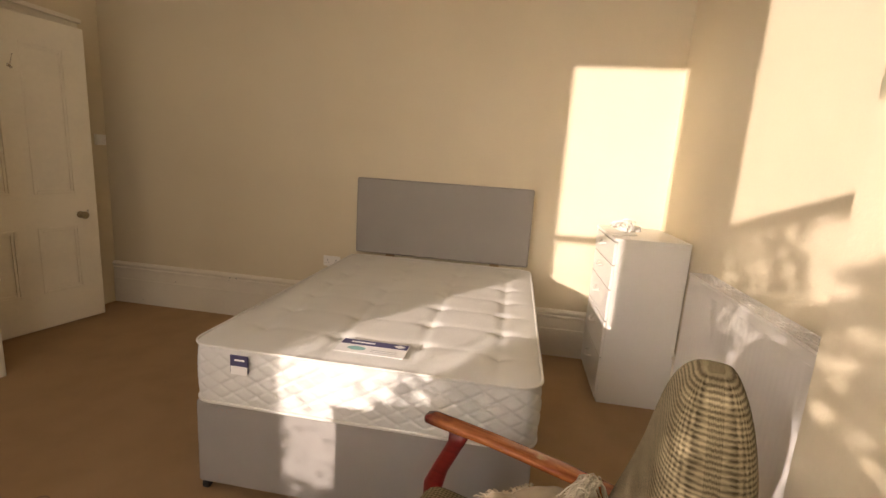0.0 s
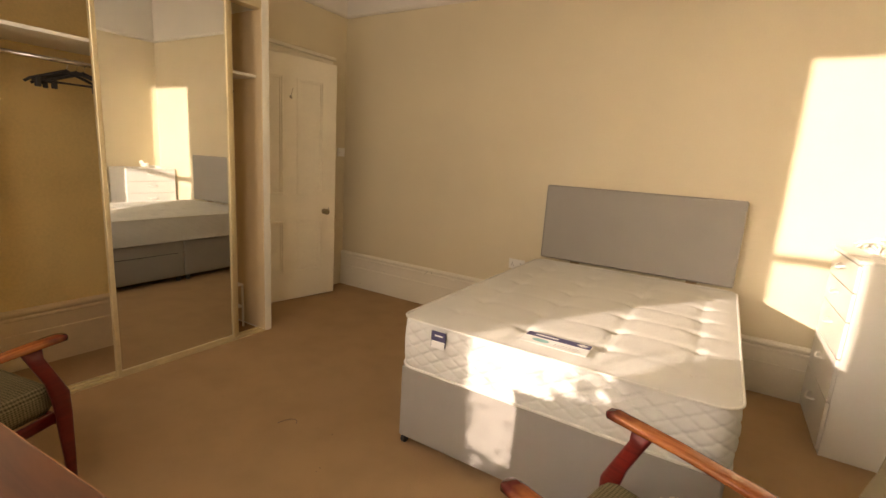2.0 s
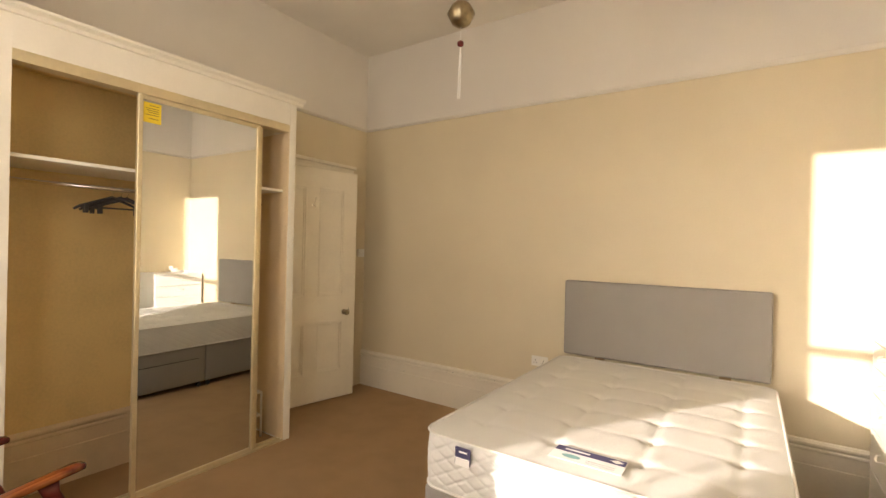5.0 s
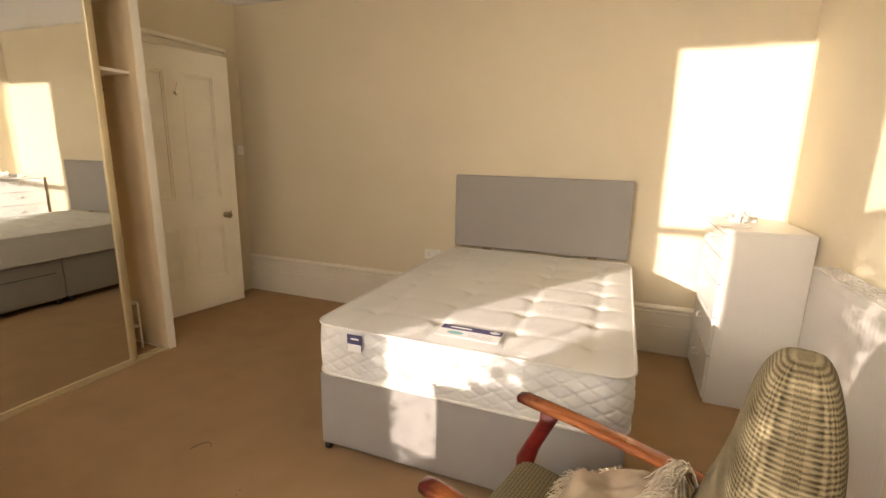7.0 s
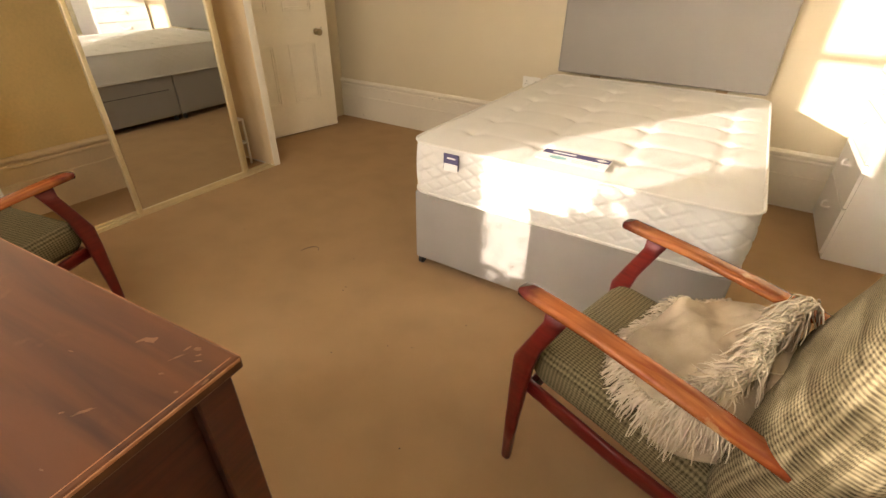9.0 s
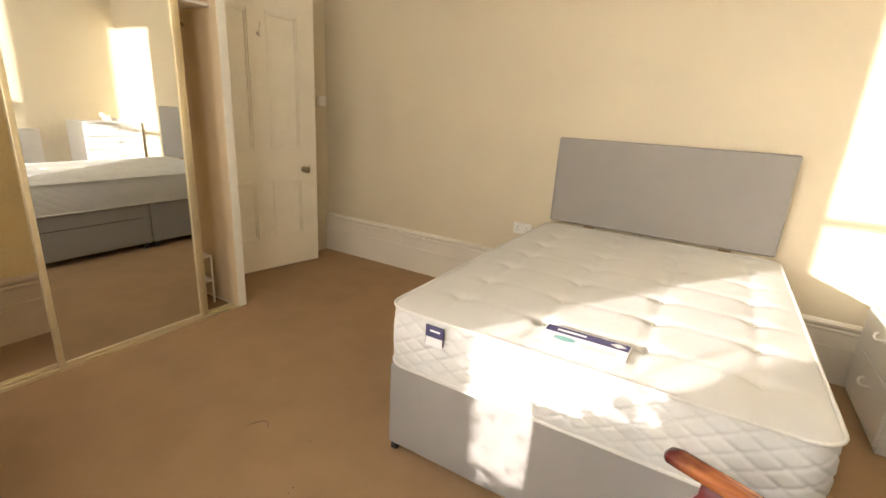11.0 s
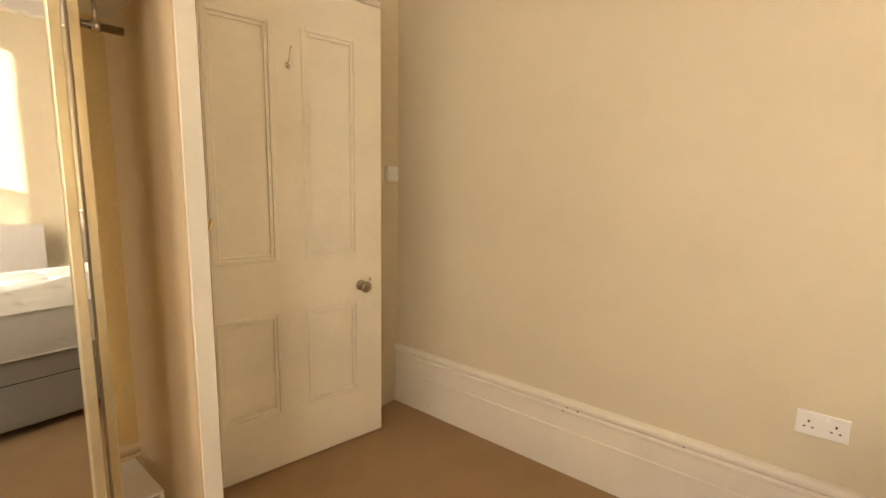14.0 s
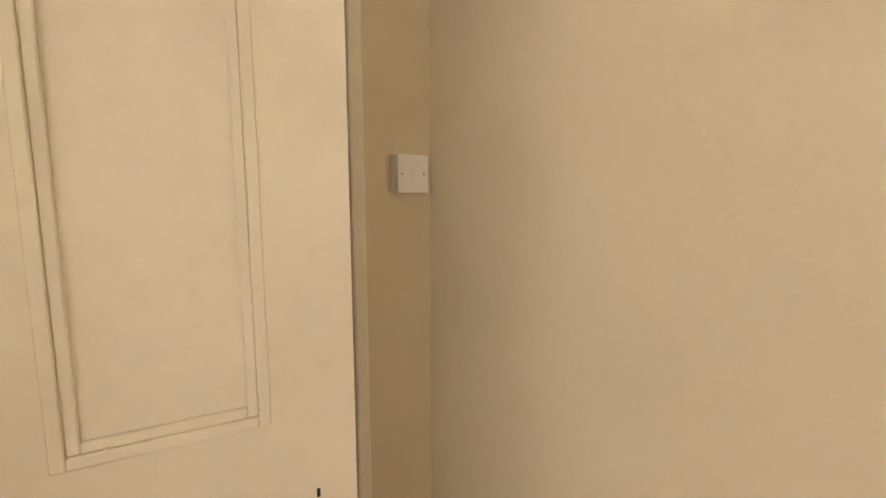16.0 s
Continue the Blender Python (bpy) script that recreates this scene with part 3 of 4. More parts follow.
def hanger(x, y, z, rz, tilt=0):
    """A dark plastic coat hanger hung on the rod by its wire hook."""
    hg = thing("coat_hanger", x, y, z, rz, label="dark plastic coat hanger with clips on the rod", category="coat hanger", group="coat hangers in the wardrobe")
    bm = bmesh.new()
    tube(bm, [(0.016 * math.sin(a), 0, 0.016 * math.cos(a)) for a in [radians(x_) for x_ in range(-130, 91, 20)]] + [(0.006, 0, -0.022), (0, 0, -0.05)], 0.0016, 6)
    part("wire_hook", bm, M_CHROME, hg, "bright wire hook", smooth=True)
    bm = bmesh.new()
    tube(bm, [(-0.20, 0, -0.135), (-0.17, 0, -0.115), (-0.03, 0, -0.062), (0, 0, -0.052), (0.03, 0, -0.062), (0.17, 0, -0.115), (0.20, 0, -0.135)], [0.008, 0.009, 0.011, 0.014, 0.011, 0.009, 0.008], 8, 0.7)
    tube(bm, [(-0.165, 0, -0.125), (-0.12, 0, -0.118), (0.12, 0, -0.118), (0.165, 0, -0.125)], 0.005, 6)
    part("bar", bm, M_DARK, hg, smooth=True)
    for s in (-1, 1):
        part("clip", bx((s * 0.14 - 0.012, -0.012, -0.155), (s * 0.14 + 0.012, 0.012, -0.100), 0.003), M_DARK, hg)
    return hg


for x, y, rz in ((0.27, -2.50, 97), (0.27, -2.455, 74), (0.27, -2.42, 88)):
    hanger(x, y, 1.835, rz)

# two-tier plastic shelf standing in the wardrobe
sh = thing("shelf_unit", 0.235, -1.575, 0.0, label="small white plastic two-tier shelf on the wardrobe floor", category="shelf unit")
for z in (0.345, 0.165):
    part("tier", bx((-0.14, -0.085, z), (0.14, 0.085, z + 0.012), 0.003), M_PLAST, sh)
for sx in (-1, 1):
    for sy in (-1, 1):
        part("leg", bx((sx * 0.133 - 0.007, sy * 0.078 - 0.007, 0), (sx * 0.133 + 0.007, sy * 0.078 + 0.007, 0.345), 0.002), M_PLAST, sh)

# brass hook rack on the wardrobe's outer end
hk = thing("brass_hook", 0.46, WY0, 1.22, label="polished brass double coat hook on the wardrobe end", category="coat hook")
bm = bmesh.new()
box(bm, (-0.011, 0, -0.05), (0.011, 0.004, 0.05), 0.002)
tube(bm, [(0, 0.004, 0.01), (0, 0.03, -0.005), (0, 0.055, 0.015), (0, 0.062, 0.045)], [0.005, 0.004, 0.004, 0.006])
tube(bm, [(0, 0.004, 0.025), (0, 0.02, 0.022), (0, 0.032, 0.04)], [0.004, 0.0035, 0.005])
tube(bm, [(0, 0.004, -0.04), (0, 0.025, -0.045), (0, 0.038, -0.02)], [0.004, 0.0035, 0.005])
part("hook", bm, M_BRASS, hk, smooth=True)

# raised dark strip added to draw the shadow gap beside the door
part("end_shade_strip", wbx((WX - 0.010, WY0, 0.0), (WX - 0.006, WY0 + 0.003, WZ)), M_GAPSHADE, ward, "thin dark strip drawn as the shadow gap at the wardrobe end")

# ---- bed ----
BX0, BX1, BY0, BY1 = 2.297, 3.692, -1.975, -0.095
MZ0, MZ1 = 0.430, 0.680
bed = thing("divan_bed", (BX0 + BX1) / 2, (BY0 + BY1) / 2, 0, label="grey fabric double divan bed base with a padded headboard", category="bed")
hx, hy = (BX1 - BX0) / 2, (BY1 - BY0) / 2
for i, (a, b) in enumerate(((-hy + 0.01, -0.002), (0.002, hy))):
    base = part("divan_base", bx((-hx + 0.012, a, 0.05), (hx - 0.012, b, MZ0), 0.012, 2), M_GREY, bed)
    for s in ((-1, 1) if i == 0 else ()):
        d = part("drawer", bx((s * (hx - 0.012) - 0.004, a + 0.07, 0.085), (s * (hx - 0.012) + 0.008, b - 0.07, 0.30), 0.005, 2), M_GREY, base, "fabric-covered drawer front")
        part("drawer_gap", bx((s * (hx - 0.012) - 0.002, a + 0.065, 0.300), (s * (hx - 0.012) + 0.002, b - 0.065, 0.306)), M_DARK, base)
    for sx in (-1, 1):
        for yy in (a + 0.035, b - 0.06):
            bm = bmesh.new()
            lathe(bm, [(0.019, -0.013), (0.024, -0.009), (0.024, 0.009), (0.019, 0.013)], Matrix.Translation((sx * (hx - 0.030), yy, 0.024)) @ Matrix.Rotation(radians(90), 4, "Y"), 16)
            box(bm, (sx * (hx - 0.030) - 0.014, yy - 0.014, 0.036), (sx * (hx - 0.030) + 0.014, yy + 0.014, 0.052))
            part("castor", bm, M_DARK, base, "black castor")
part("headboard", bx((-0.689, hy + 0.008, 0.70), (0.673, hy + 0.068, 1.288), 0.014, 4), M_GREY, bed, "grey padded fabric headboard")
for s in (-1, 1):
    part("headboard_strut", bx((s * 0.42 - 0.035, hy + 0.069, 0.10), (s * 0.42 + 0.035, hy + 0.088, 1.0)), M_TAPE, bed, "plain wooden strut")

for x, z in ((-0.571, 0.392), (-0.535, 0.398), (-0.58, 0.089)):
    bm = bmesh.new()
    tube(bm, [(x + 0.011 * math.cos(q), -hy + 0.0098, z + 0.011 * math.sin(q)) for q in [k * 0.7 for k in range(8)]], 0.0012, 5)
    part("rust_stain", bm, mat("faint_rust", (0.36, 0.26, 0.22), 0.9), bed, "faint rusty ring on the fabric")

random.seed(4)
TUFTS = []
for tx in (-0.494, -0.152, 0.197, 0.533):
    for j in range(7):
        TUFTS.append((tx, -0.703 + j * 0.254))


def mattress_top(x, y):
    """Height of the quilted top above its edge."""
    ex = 1 - max(abs(x) / hx, abs(y) / hy) ** 10
    z = 0.013 * ex
    z += 0.003 * math.sin(x * 9 + 1.3 * math.sin(y * 4)) * ex + 0.0022 * noise.noise((x * 5, y * 5, 1))
    for tx, ty in TUFTS:
        d2 = ((x - tx) / 1.35) ** 2 + (y - ty) ** 2
        if d2 < 0.07 and abs(y - ty) < 0.1:
            z -= 0.014 * math.exp(-d2 / 0.0011) + 0.0040 * math.exp(-abs(y - ty) / 0.016) * math.exp(-((x - tx) / 0.15) ** 2)
    for k in (-0.494, -0.152, 0.197, 0.533):
        z -= 0.006 * math.exp(-((x - k) / 0.022) ** 2) * ex
    return z


def outline(s, r=0.085, grow=0.0):
    """Point and outward way at the length s (0..1) round the mattress."""
    a, b = hx - r, hy - r
    segs = [2 * b, math.pi / 2 * r, 2 * a, math.pi / 2 * r] * 2
    L = sum(segs)
    d = (s % 1.0) * L
    starts = [((hx, -b), (0, 1), (1, 0)), None, ((a, hy), (-1, 0), (0, 1)), None, ((-hx, b), (0, -1), (-1, 0)), None, ((-a, -hy), (1, 0), (0, -1)), None]
    cents = [None, (a, b, 0), None, (-a, b, 90), None, (-a, -b, 180), None, (a, -b, 270)]
    segs = [2 * b, math.pi / 2 * r, 2 * a, math.pi / 2 * r, 2 * b, math.pi / 2 * r, 2 * a, math.pi / 2 * r]
    for i, q in enumerate(segs):
        if d <= q or i == 7:
            if starts[i]:
                (px, py), (dx, dy), (nx, ny) = starts[i]
                p = (px + dx * d, py + dy * d)
            else:
                cx, cy, a0 = cents[i]
                t = radians(a0) + d / r
                nx, ny = math.cos(t), math.sin(t)
                p = (cx + r * nx, cy + r * ny)
            return (p[0] + grow * nx, p[1] + grow * ny, nx, ny)
        d -= q


mattress = thing("mattress", (BX0 + BX1) / 2, (BY0 + BY1) / 2, 0, label="white quilted double mattress, bare, on the divan base", category="mattress")
PER = 2 * (2 * hx + 2 * hy) - 0.085 * 8 + 2 * math.pi * 0.085
NS, NV = 1500, 44
bm = bmesh.new()
rings = []
for j in range(NV + 1):
    v = j / NV
    z = MZ0 + (MZ1 - MZ0) * v
    ring = []
    for i in range(NS):
        s = i / NS
        L = s * 6.4
        u1, u2 = (L / 0.105 + v * 4.1) % 1.0, (L / 0.105 - v * 4.1) % 1.0
        deep = 0.0015 if outline(s)[2] < -0.5 else 0.0055
        g = -deep * (math.exp(-(min(u1, 1 - u1) / 0.085) ** 2) + math.exp(-(min(u2, 1 - u2) / 0.085) ** 2)) * min(1, 6 * v * (1 - v) + 0.1)
        g += 0.013 * math.sin(math.pi * v) ** 0.6 - 0.006 + 0.003 * noise.noise((L * 2, v, 3))
        x, y, nx, ny = outline(s, grow=g)
        ring.append(bm.verts.new((x, y, z)))
    rings.append(ring)
for a, b in zip(rings, rings[1:]):
    for i in range(NS):
        bm.faces.new((a[i], a[(i + 1) % NS], b[(i + 1) % NS], b[i]))
bm.faces.new(rings[0][::-1])
side = part("border", bm, M_MATT, mattress, "diamond-quilted white mattress border", smooth=True)
bm = bmesh.new()
NX, NY = 110, 150
grid = []
for i in range(NX + 1):
    row = []
    for j in range(NY + 1):
        x, y = -hx + 2 * hx * i / NX, -hy + 2 * hy * j / NY
        r = 0.085
        ax, ay = abs(x) - (hx - r), abs(y) - (hy - r)
        if ax > 0 and ay > 0:
            m_ = max(ax, ay) / max(1e-6, math.hypot(ax, ay))
            x, y = math.copysign(hx - r + ax * m_, x), math.copysign(hy - r + ay * m_, y)
        row.append(bm.verts.new((x * 0.997, y * 0.998, MZ1 + mattress_top(x, y))))
    grid.append(row)
for i in range(NX):
    for j in range(NY):
        bm.faces.new((grid[i][j], grid[i + 1][j], grid[i + 1][j + 1], grid[i][j + 1]))
part("quilted_top", bm, M_MATT, mattress, "tufted white mattress top", smooth=True)
for z in (MZ0 + 0.008, MZ1 + 0.001):
    bm = bmesh.new()
    pts = [Vector((*outline(i / 300, grow=0.002)[:2], z + 0.0015 * noise.noise((i * 0.11, z, 0)))) for i in range(300)]
    rr = []
    for i, p in enumerate(pts):
        d = (pts[(i + 1) % 300] - pts[i - 1]).normalized()
        sd = Vector((d.y, -d.x, 0))
        rr.append([bm.verts.new(p + 0.006 * (math.cos(k * math.pi / 4) * sd + Vector((0, 0, math.sin(k * math.pi / 4))))) for k in range(8)])
    for i in range(300):
        a, b = rr[i], rr[(i + 1) % 300]
        for k in range(8):
            bm.faces.new((a[k], a[(k + 1) % 8], b[(k + 1) % 8], b[k]))
    bmesh.ops.recalc_face_normals(bm, faces=bm.faces[:])
    part("piping", bm, M_PIPE, mattress, smooth=True)
tb = bmesh.new()
for k, (tx, ty) in enumerate(TUFTS):
    z = MZ1 + mattress_top(tx, ty)
    if k == 0:
        lathe(tb, [(0.007, 0), (0.009, 0.003), (0.004, 0.006)], None, 8)
        first = part("tuft", tb, M_PIPE, mattress, "felt tuft", smooth=True)
        first.location = (tx, ty, z)
    else:
        t_ = first.copy()
        scene.collection.objects.link(t_)
        t_.location = (tx, ty, z)

# woven labels on the mattress
lb = part("side_label", bx((2.488 - 2.9945, -hy - 0.016, 0.590), (2.488 - 2.9945 + 0.076, -hy - 0.010, 0.662), 0.001), M_NAVY, mattress, "navy and white woven side label")
part("label_flap", bx((2.488 - 2.9945 + 0.004, -hy - 0.019, 0.584), (2.488 - 2.9945 + 0.074, -hy - 0.0165, 0.618)), M_LABEL, lb)
part("print_bar", bx((2.488 - 2.9945 + 0.02, -hy - 0.0175, 0.640), (2.488 - 2.9945 + 0.062, -hy - 0.0162, 0.647)), M_LABEL, lb)


def toplabel():
    M = pose(0.022, -0.80, MZ1 + 0.0150, 0.4, 0, 0)
    bm = bmesh.new()
    box(bm, (-0.143, -0.064, 0), (0.143, 0.064, 0.0025), 0.001, 1, M)
    l = part("top_label", bm, M_LABEL, mattress, "large white and navy woven label on the top")
    bm = bmesh.new()
    box(bm, (-0.139, 0.012, 0.0026), (0.139, 0.058, 0.0034), 0, 1, M)
    part("navy_band", bm, M_NAVY, l)
    bm = bmesh.new()
    box(bm, (-0.10, 0.029, 0.0036), (0.0, 0.041, 0.0040), 0, 1, M)
    part("print_bar", bm, M_LABEL, l)
    bm = bmesh.new()
    bmesh.ops.create_circle(bm, cap_ends=True, segments=4, radius=0.018, matrix=M @ pose(0.105, 0.035, 0.004) @ Matrix.Diagonal((1.5, 0.9, 1, 1)))
    part("print_lozenge", bm, M_LABEL, l)
    bm = bmesh.new()
    bmesh.ops.create_circle(bm, cap_ends=True, segments=16, radius=0.032, matrix=M @ pose(-0.06, -0.022, 0.0029) @ Matrix.Diagonal((1.2, 0.55, 1, 1)))
    part("print_mark", bm, M_TEAL, l)
    bm = bmesh.new()
    for z in (-0.025, -0.04):
        box(bm, (0.0, z, 0.0026), (0.11, z + 0.004, 0.0030), 0, 1, M)
    part("print_lines", bm, mat("label_grey_ink", (0.4, 0.4, 0.4)), l)


toplabel()

# ---- chest of drawers ----
CX0, CX1, CY0, CY1, CH = 4.145, 4.578, -0.685, -0.05, 1.07
chest = thing("chest_of_drawers", (CX0 + CX1) / 2, (CY0 + CY1) / 2, 0, label="tall white laminate five-drawer chest beside the bed", category="chest of drawers")
cx, cy = (CX1 - CX0) / 2, (CY1 - CY0) / 2
part("body", bx((-cx + 0.018, -cy + 0.002, 0.0), (cx, cy, CH - 0.02)), M_CHEST, chest)
part("top", bx((-cx - 0.004, -cy - 0.002, CH - 0.019), (cx, cy, CH), 0.002), M_CHEST, chest)
levels = [0.03, 0.306, 0.548, 0.75, 0.904, 1.047]
for z0, z1 in zip(levels, levels[1:]):
    d = part("drawer", bx((-cx, -cy + 0.004, z0), (-cx + 0.017, cy - 0.004, z1 - 0.007), 0.0015), M_CHEST, chest)
    zc = z0 + (z1 - z0) * 0.62
    bm = bmesh.new()
    tube(bm, [(-cx, -0.055, zc + 0.004), (-cx - 0.018, -0.052, zc + 0.002), (-cx - 0.028, -0.03, zc - 0.008), (-cx - 0.030, 0, zc - 0.012), (-cx - 0.028, 0.03, zc - 0.008), (-cx - 0.018, 0.052, zc + 0.002), (-cx, 0.055, zc + 0.004)], 0.006, 8)
    part("handle", bm, M_PLAST, d, "white plastic bow handle", smooth=True)

# adaptor and coiled cable on the chest
ad = thing("power_adaptor", 4.32, -0.24, CH, -12, label="white plastic power box on the chest of drawers", category="power adaptor")
part("case", bx((-0.075, -0.035, 0), (0.075, 0.035, 0.032), 0.006, 2), M_PLAST, ad)
random.seed(7)
bm = bmesh.new()
pts = []
for i in range(150):
    a = i * 0.32
    rr_ = 0.036 + 0.018 * math.sin(i * 0.23) + 0.01 * random.random()
    pts.append((rr_ * math.cos(a) * 1.25, rr_ * math.sin(a) * 0.8, 0.006 + 0.105 * abs(math.sin(i * 0.155)) * (0.4 + 0.6 * abs(math.cos(a / 2)))))
tube(bm, pts, 0.0042, 6)
tube(bm, [(0.05, 0, 0.006), (0.09, -0.05, 0.004), (0.05, -0.12, 0.004), (-0.03, -0.15, 0.004), (-0.09, -0.12, 0.004)], 0.0028, 6)
cb = thing("coiled_cable", 4.235, -0.41, CH, 0, label="coiled white flex lying on the chest of drawers", category="cable")
part("flex", bm, M_PLAST, cb, smooth=True)

# ---- radiator ----
RY0, RY1, RX, RZ0, RZ1 = -2.52, -0.985, 4.478, 0.15, 0.965
rad = thing("radiator", RX, (RY0 + RY1) / 2, 0, label="white enamelled double panel radiator on the wall", category="radiator")
ry = (RY1 - RY0) / 2
bm = bmesh.new()
box(bm, (0.006, -ry, RZ0), (0.014, ry, RZ1 - 0.012), 0.002)
part("panel_core", bm, M_RAD, rad)
part("upper_rim", bx((0, -ry, RZ1 - 0.055), (0.006, ry, RZ1 - 0.012), 0.002), M_RAD, rad)
part("lower_rim", bx((0, -ry, RZ0), (0.006, ry, RZ0 + 0.03), 0.002), M_RAD, rad)
bm = bmesh.new()
pitch, ncol = 0.0333, int(2 * ry / 0.0333)
cols = []
for i in range(ncol * 6 + 1):
    y = -ry + 2 * ry * i / (ncol * 6)
    x = 0.0006 * (1 - math.cos(2 * math.pi * i / 6)) / 2
    cols.append([bm.verts.new((x, y, z)) for z in (RZ0 + 0.03, RZ1 - 0.055)])
for p, q in zip(cols, cols[1:]):
    bm.faces.new((p[0], q[0], q[1], p[1]))
part("front_panel", bm, M_RAD, rad, "finely fluted front panel")
part("rear_panel", bx((0.085, -ry, RZ0), (0.097, ry, RZ1 - 0.012), 0.004), M_RAD, rad)
for s in (-1, 1):
    part("side_cover", bx((0.014, s * ry - 0.004, RZ0 + 0.02), (0.085, s * ry + 0.004, RZ1 - 0.012), 0.002), M_RAD, rad)
bm = bmesh.new()
for k in range(6):
    x0 = -0.002 + k * 0.0187
    box(bm, (x0, -ry, RZ1 - 0.010), (x0 + (0.010 if k in (0, 5) else 0.0050), ry, RZ1))
n = 30
for i in range(n + 1):
    y = -ry + 2 * ry * i / n
    box(bm, (0.006, y - 0.005, RZ1 - 0.009), (0.093, y + 0.005, RZ1 - 0.001))
part("top_grille", bm, M_RAD, rad, "slotted top grille")
# fins coloured near black to stand for the shade below the grille slots
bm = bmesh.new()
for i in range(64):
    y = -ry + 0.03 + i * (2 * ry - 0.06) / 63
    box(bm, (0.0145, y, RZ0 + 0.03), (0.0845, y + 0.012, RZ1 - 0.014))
part("convector_fins", bm, M_SLOTSHADE, rad, "convector fins coloured dark as the shade inside the slots")
for y in (-ry + 0.3, ry - 0.3):
    part("wall_bracket", bx((0.097, y - 0.015, 0.35), (XR - RX, y + 0.015, 0.8)), M_RAD, rad)
bm = bmesh.new()
tube(bm, [(0.05, ry + 0.05, 0.0), (0.05, ry + 0.05, 0.20), (0.05, ry, 0.20)], 0.008, 10)
lathe(bm, [(0.014, 0), (0.018, 0.01), (0.018, 0.045), (0.012, 0.055)], Matrix.Translation((0.05, ry + 0.05, 0.20)), 14)
part("valve", bm, M_PLAST, rad, "white valve and pipe", smooth=True)


# ---- armchairs: local +x is the way the sitter faces, the origin lies below the arm tips ----
def grid_pad(name, fn, nu, nv, thick, material, parent, label="", prof=None, warp=lambda q: q):
    """A padded sheet: fn(u, v) gives its centre point, its normal is found; thickness swells to the middle. UV in metres."""
    bm = bmesh.new()
    uvl = bm.loops.layers.uv.new("UVMap")
    P = [[Vector(fn(warp(i / nu), warp(j / nv))) for j in range(nv + 1)] for i in range(nu + 1)]

    def nrm(i, j):
        if prof:                              # one way out for each row
            q = P[nu // 2][min(j + 1, nv)] - P[nu // 2][max(j - 1, 0)]
            return Vector((0, -1, 0)).cross(Vector((q.x, 0, q.z))).normalized()
        a = P[min(i + 1, nu)][j] - P[max(i - 1, 0)][j]
        b = P[i][min(j + 1, nv)] - P[i][max(j - 1, 0)]
        return a.cross(b).normalized()

    lenv = sum((P[nu // 2][j + 1] - P[nu // 2][j]).length for j in range(nv))
    lenu = sum((P[i + 1][nv // 2] - P[i][nv // 2]).length for i in range(nu))
    tops, bots = [], []
    for i in range(nu + 1):
        ta, ba = [], []
        for j in range(nv + 1):
            u, v = warp(i / nu), warp(j / nv)
            e = prof(u, v) if prof else (1 - abs(2 * u - 1) ** 12) ** 0.5 * (1 - abs(2 * v - 1) ** 30) ** 0.5
            h_ = thick / 2 * ((0.12 + 0.88 * e) if prof else (0.5 + 0.5 * e))
            n_ = nrm(i, j)
            ta.append(bm.verts.new(P[i][j] + n_ * h_))
            ba.append(bm.verts.new(P[i][j] - n_ * h_))
        tops.append(ta)
        bots.append(ba)

    def face(vs, uvs):
        f = bm.faces.new(vs)
        for l, q in zip(f.loops, uvs):
            l[uvl].uv = q

    U = lambda i: warp(i / nu) * lenu
    V = lambda j: warp(j / nv) * lenv
    for i in range(nu):
        for j in range(nv):
            q = [(U(i), V(j)), (U(i + 1), V(j)), (U(i + 1), V(j + 1)), (U(i), V(j + 1))]
            face((tops[i][j], tops[i + 1][j], tops[i + 1][j + 1], tops[i][j + 1]), q)
            face((bots[i][j + 1], bots[i + 1][j + 1], bots[i + 1][j], bots[i][j]), [q[3], q[2], q[1], q[0]])
    for i in range(nu):
        for j, fl in ((0, False), (nv, True)):
            vs = [tops[i][j], bots[i][j], bots[i + 1][j], tops[i + 1][j]]
            q = [(U(i), V(j)), (U(i), V(j) + thick / 2), (U(i + 1), V(j) + thick / 2), (U(i + 1), V(j))]
            face(vs[::-1] if fl else vs, q[::-1] if fl else q)
    for j in range(nv):
        for i, fl in ((0, True), (nu, False)):
            vs = [tops[i][j], bots[i][j], bots[i][j + 1], tops[i][j + 1]]
            q = [(U(i), V(j)), (U(i) + thick / 2, V(j)), (U(i) + thick / 2, V(j + 1)), (U(i), V(j + 1))]
            face(vs[::-1] if fl else vs, q[::-1] if fl else q)
    bmesh.ops.recalc_face_normals(bm, faces=bm.faces[:])
    return part(name, bm, material, parent, label, smooth=True)


def bar(bm, stations):
    """A shaped wooden member: stations of (centre, half sideways, half other way, the other way's direction)."""
    rings = []
    for c, a, b, up in stations:
        c, up = Vector(c), Vector(up).normalized()
        sd = Vector((0, 1, 0))
        r_ = []
        for k in range(12):
            t = 2 * math.pi * k / 12 + math.pi / 12
            ca, sa = math.cos(t), math.sin(t)
            r_.append(bm.verts.new(c + sd * a * math.copysign(abs(ca) ** 0.6, ca) + up * b * math.copysign(abs(sa) ** 0.6, sa)))
        rings.append(r_)
    for p, q in zip(rings, rings[1:]):
        for k in range(12):
            bm.faces.new((p[k], p[(k + 1) % 12], q[(k + 1) % 12], q[k]))
    bm.faces.new(rings[0][::-1])
    bm.faces.new(rings[-1])
    bmesh.ops.recalc_face_normals(bm, faces=bm.faces[:])


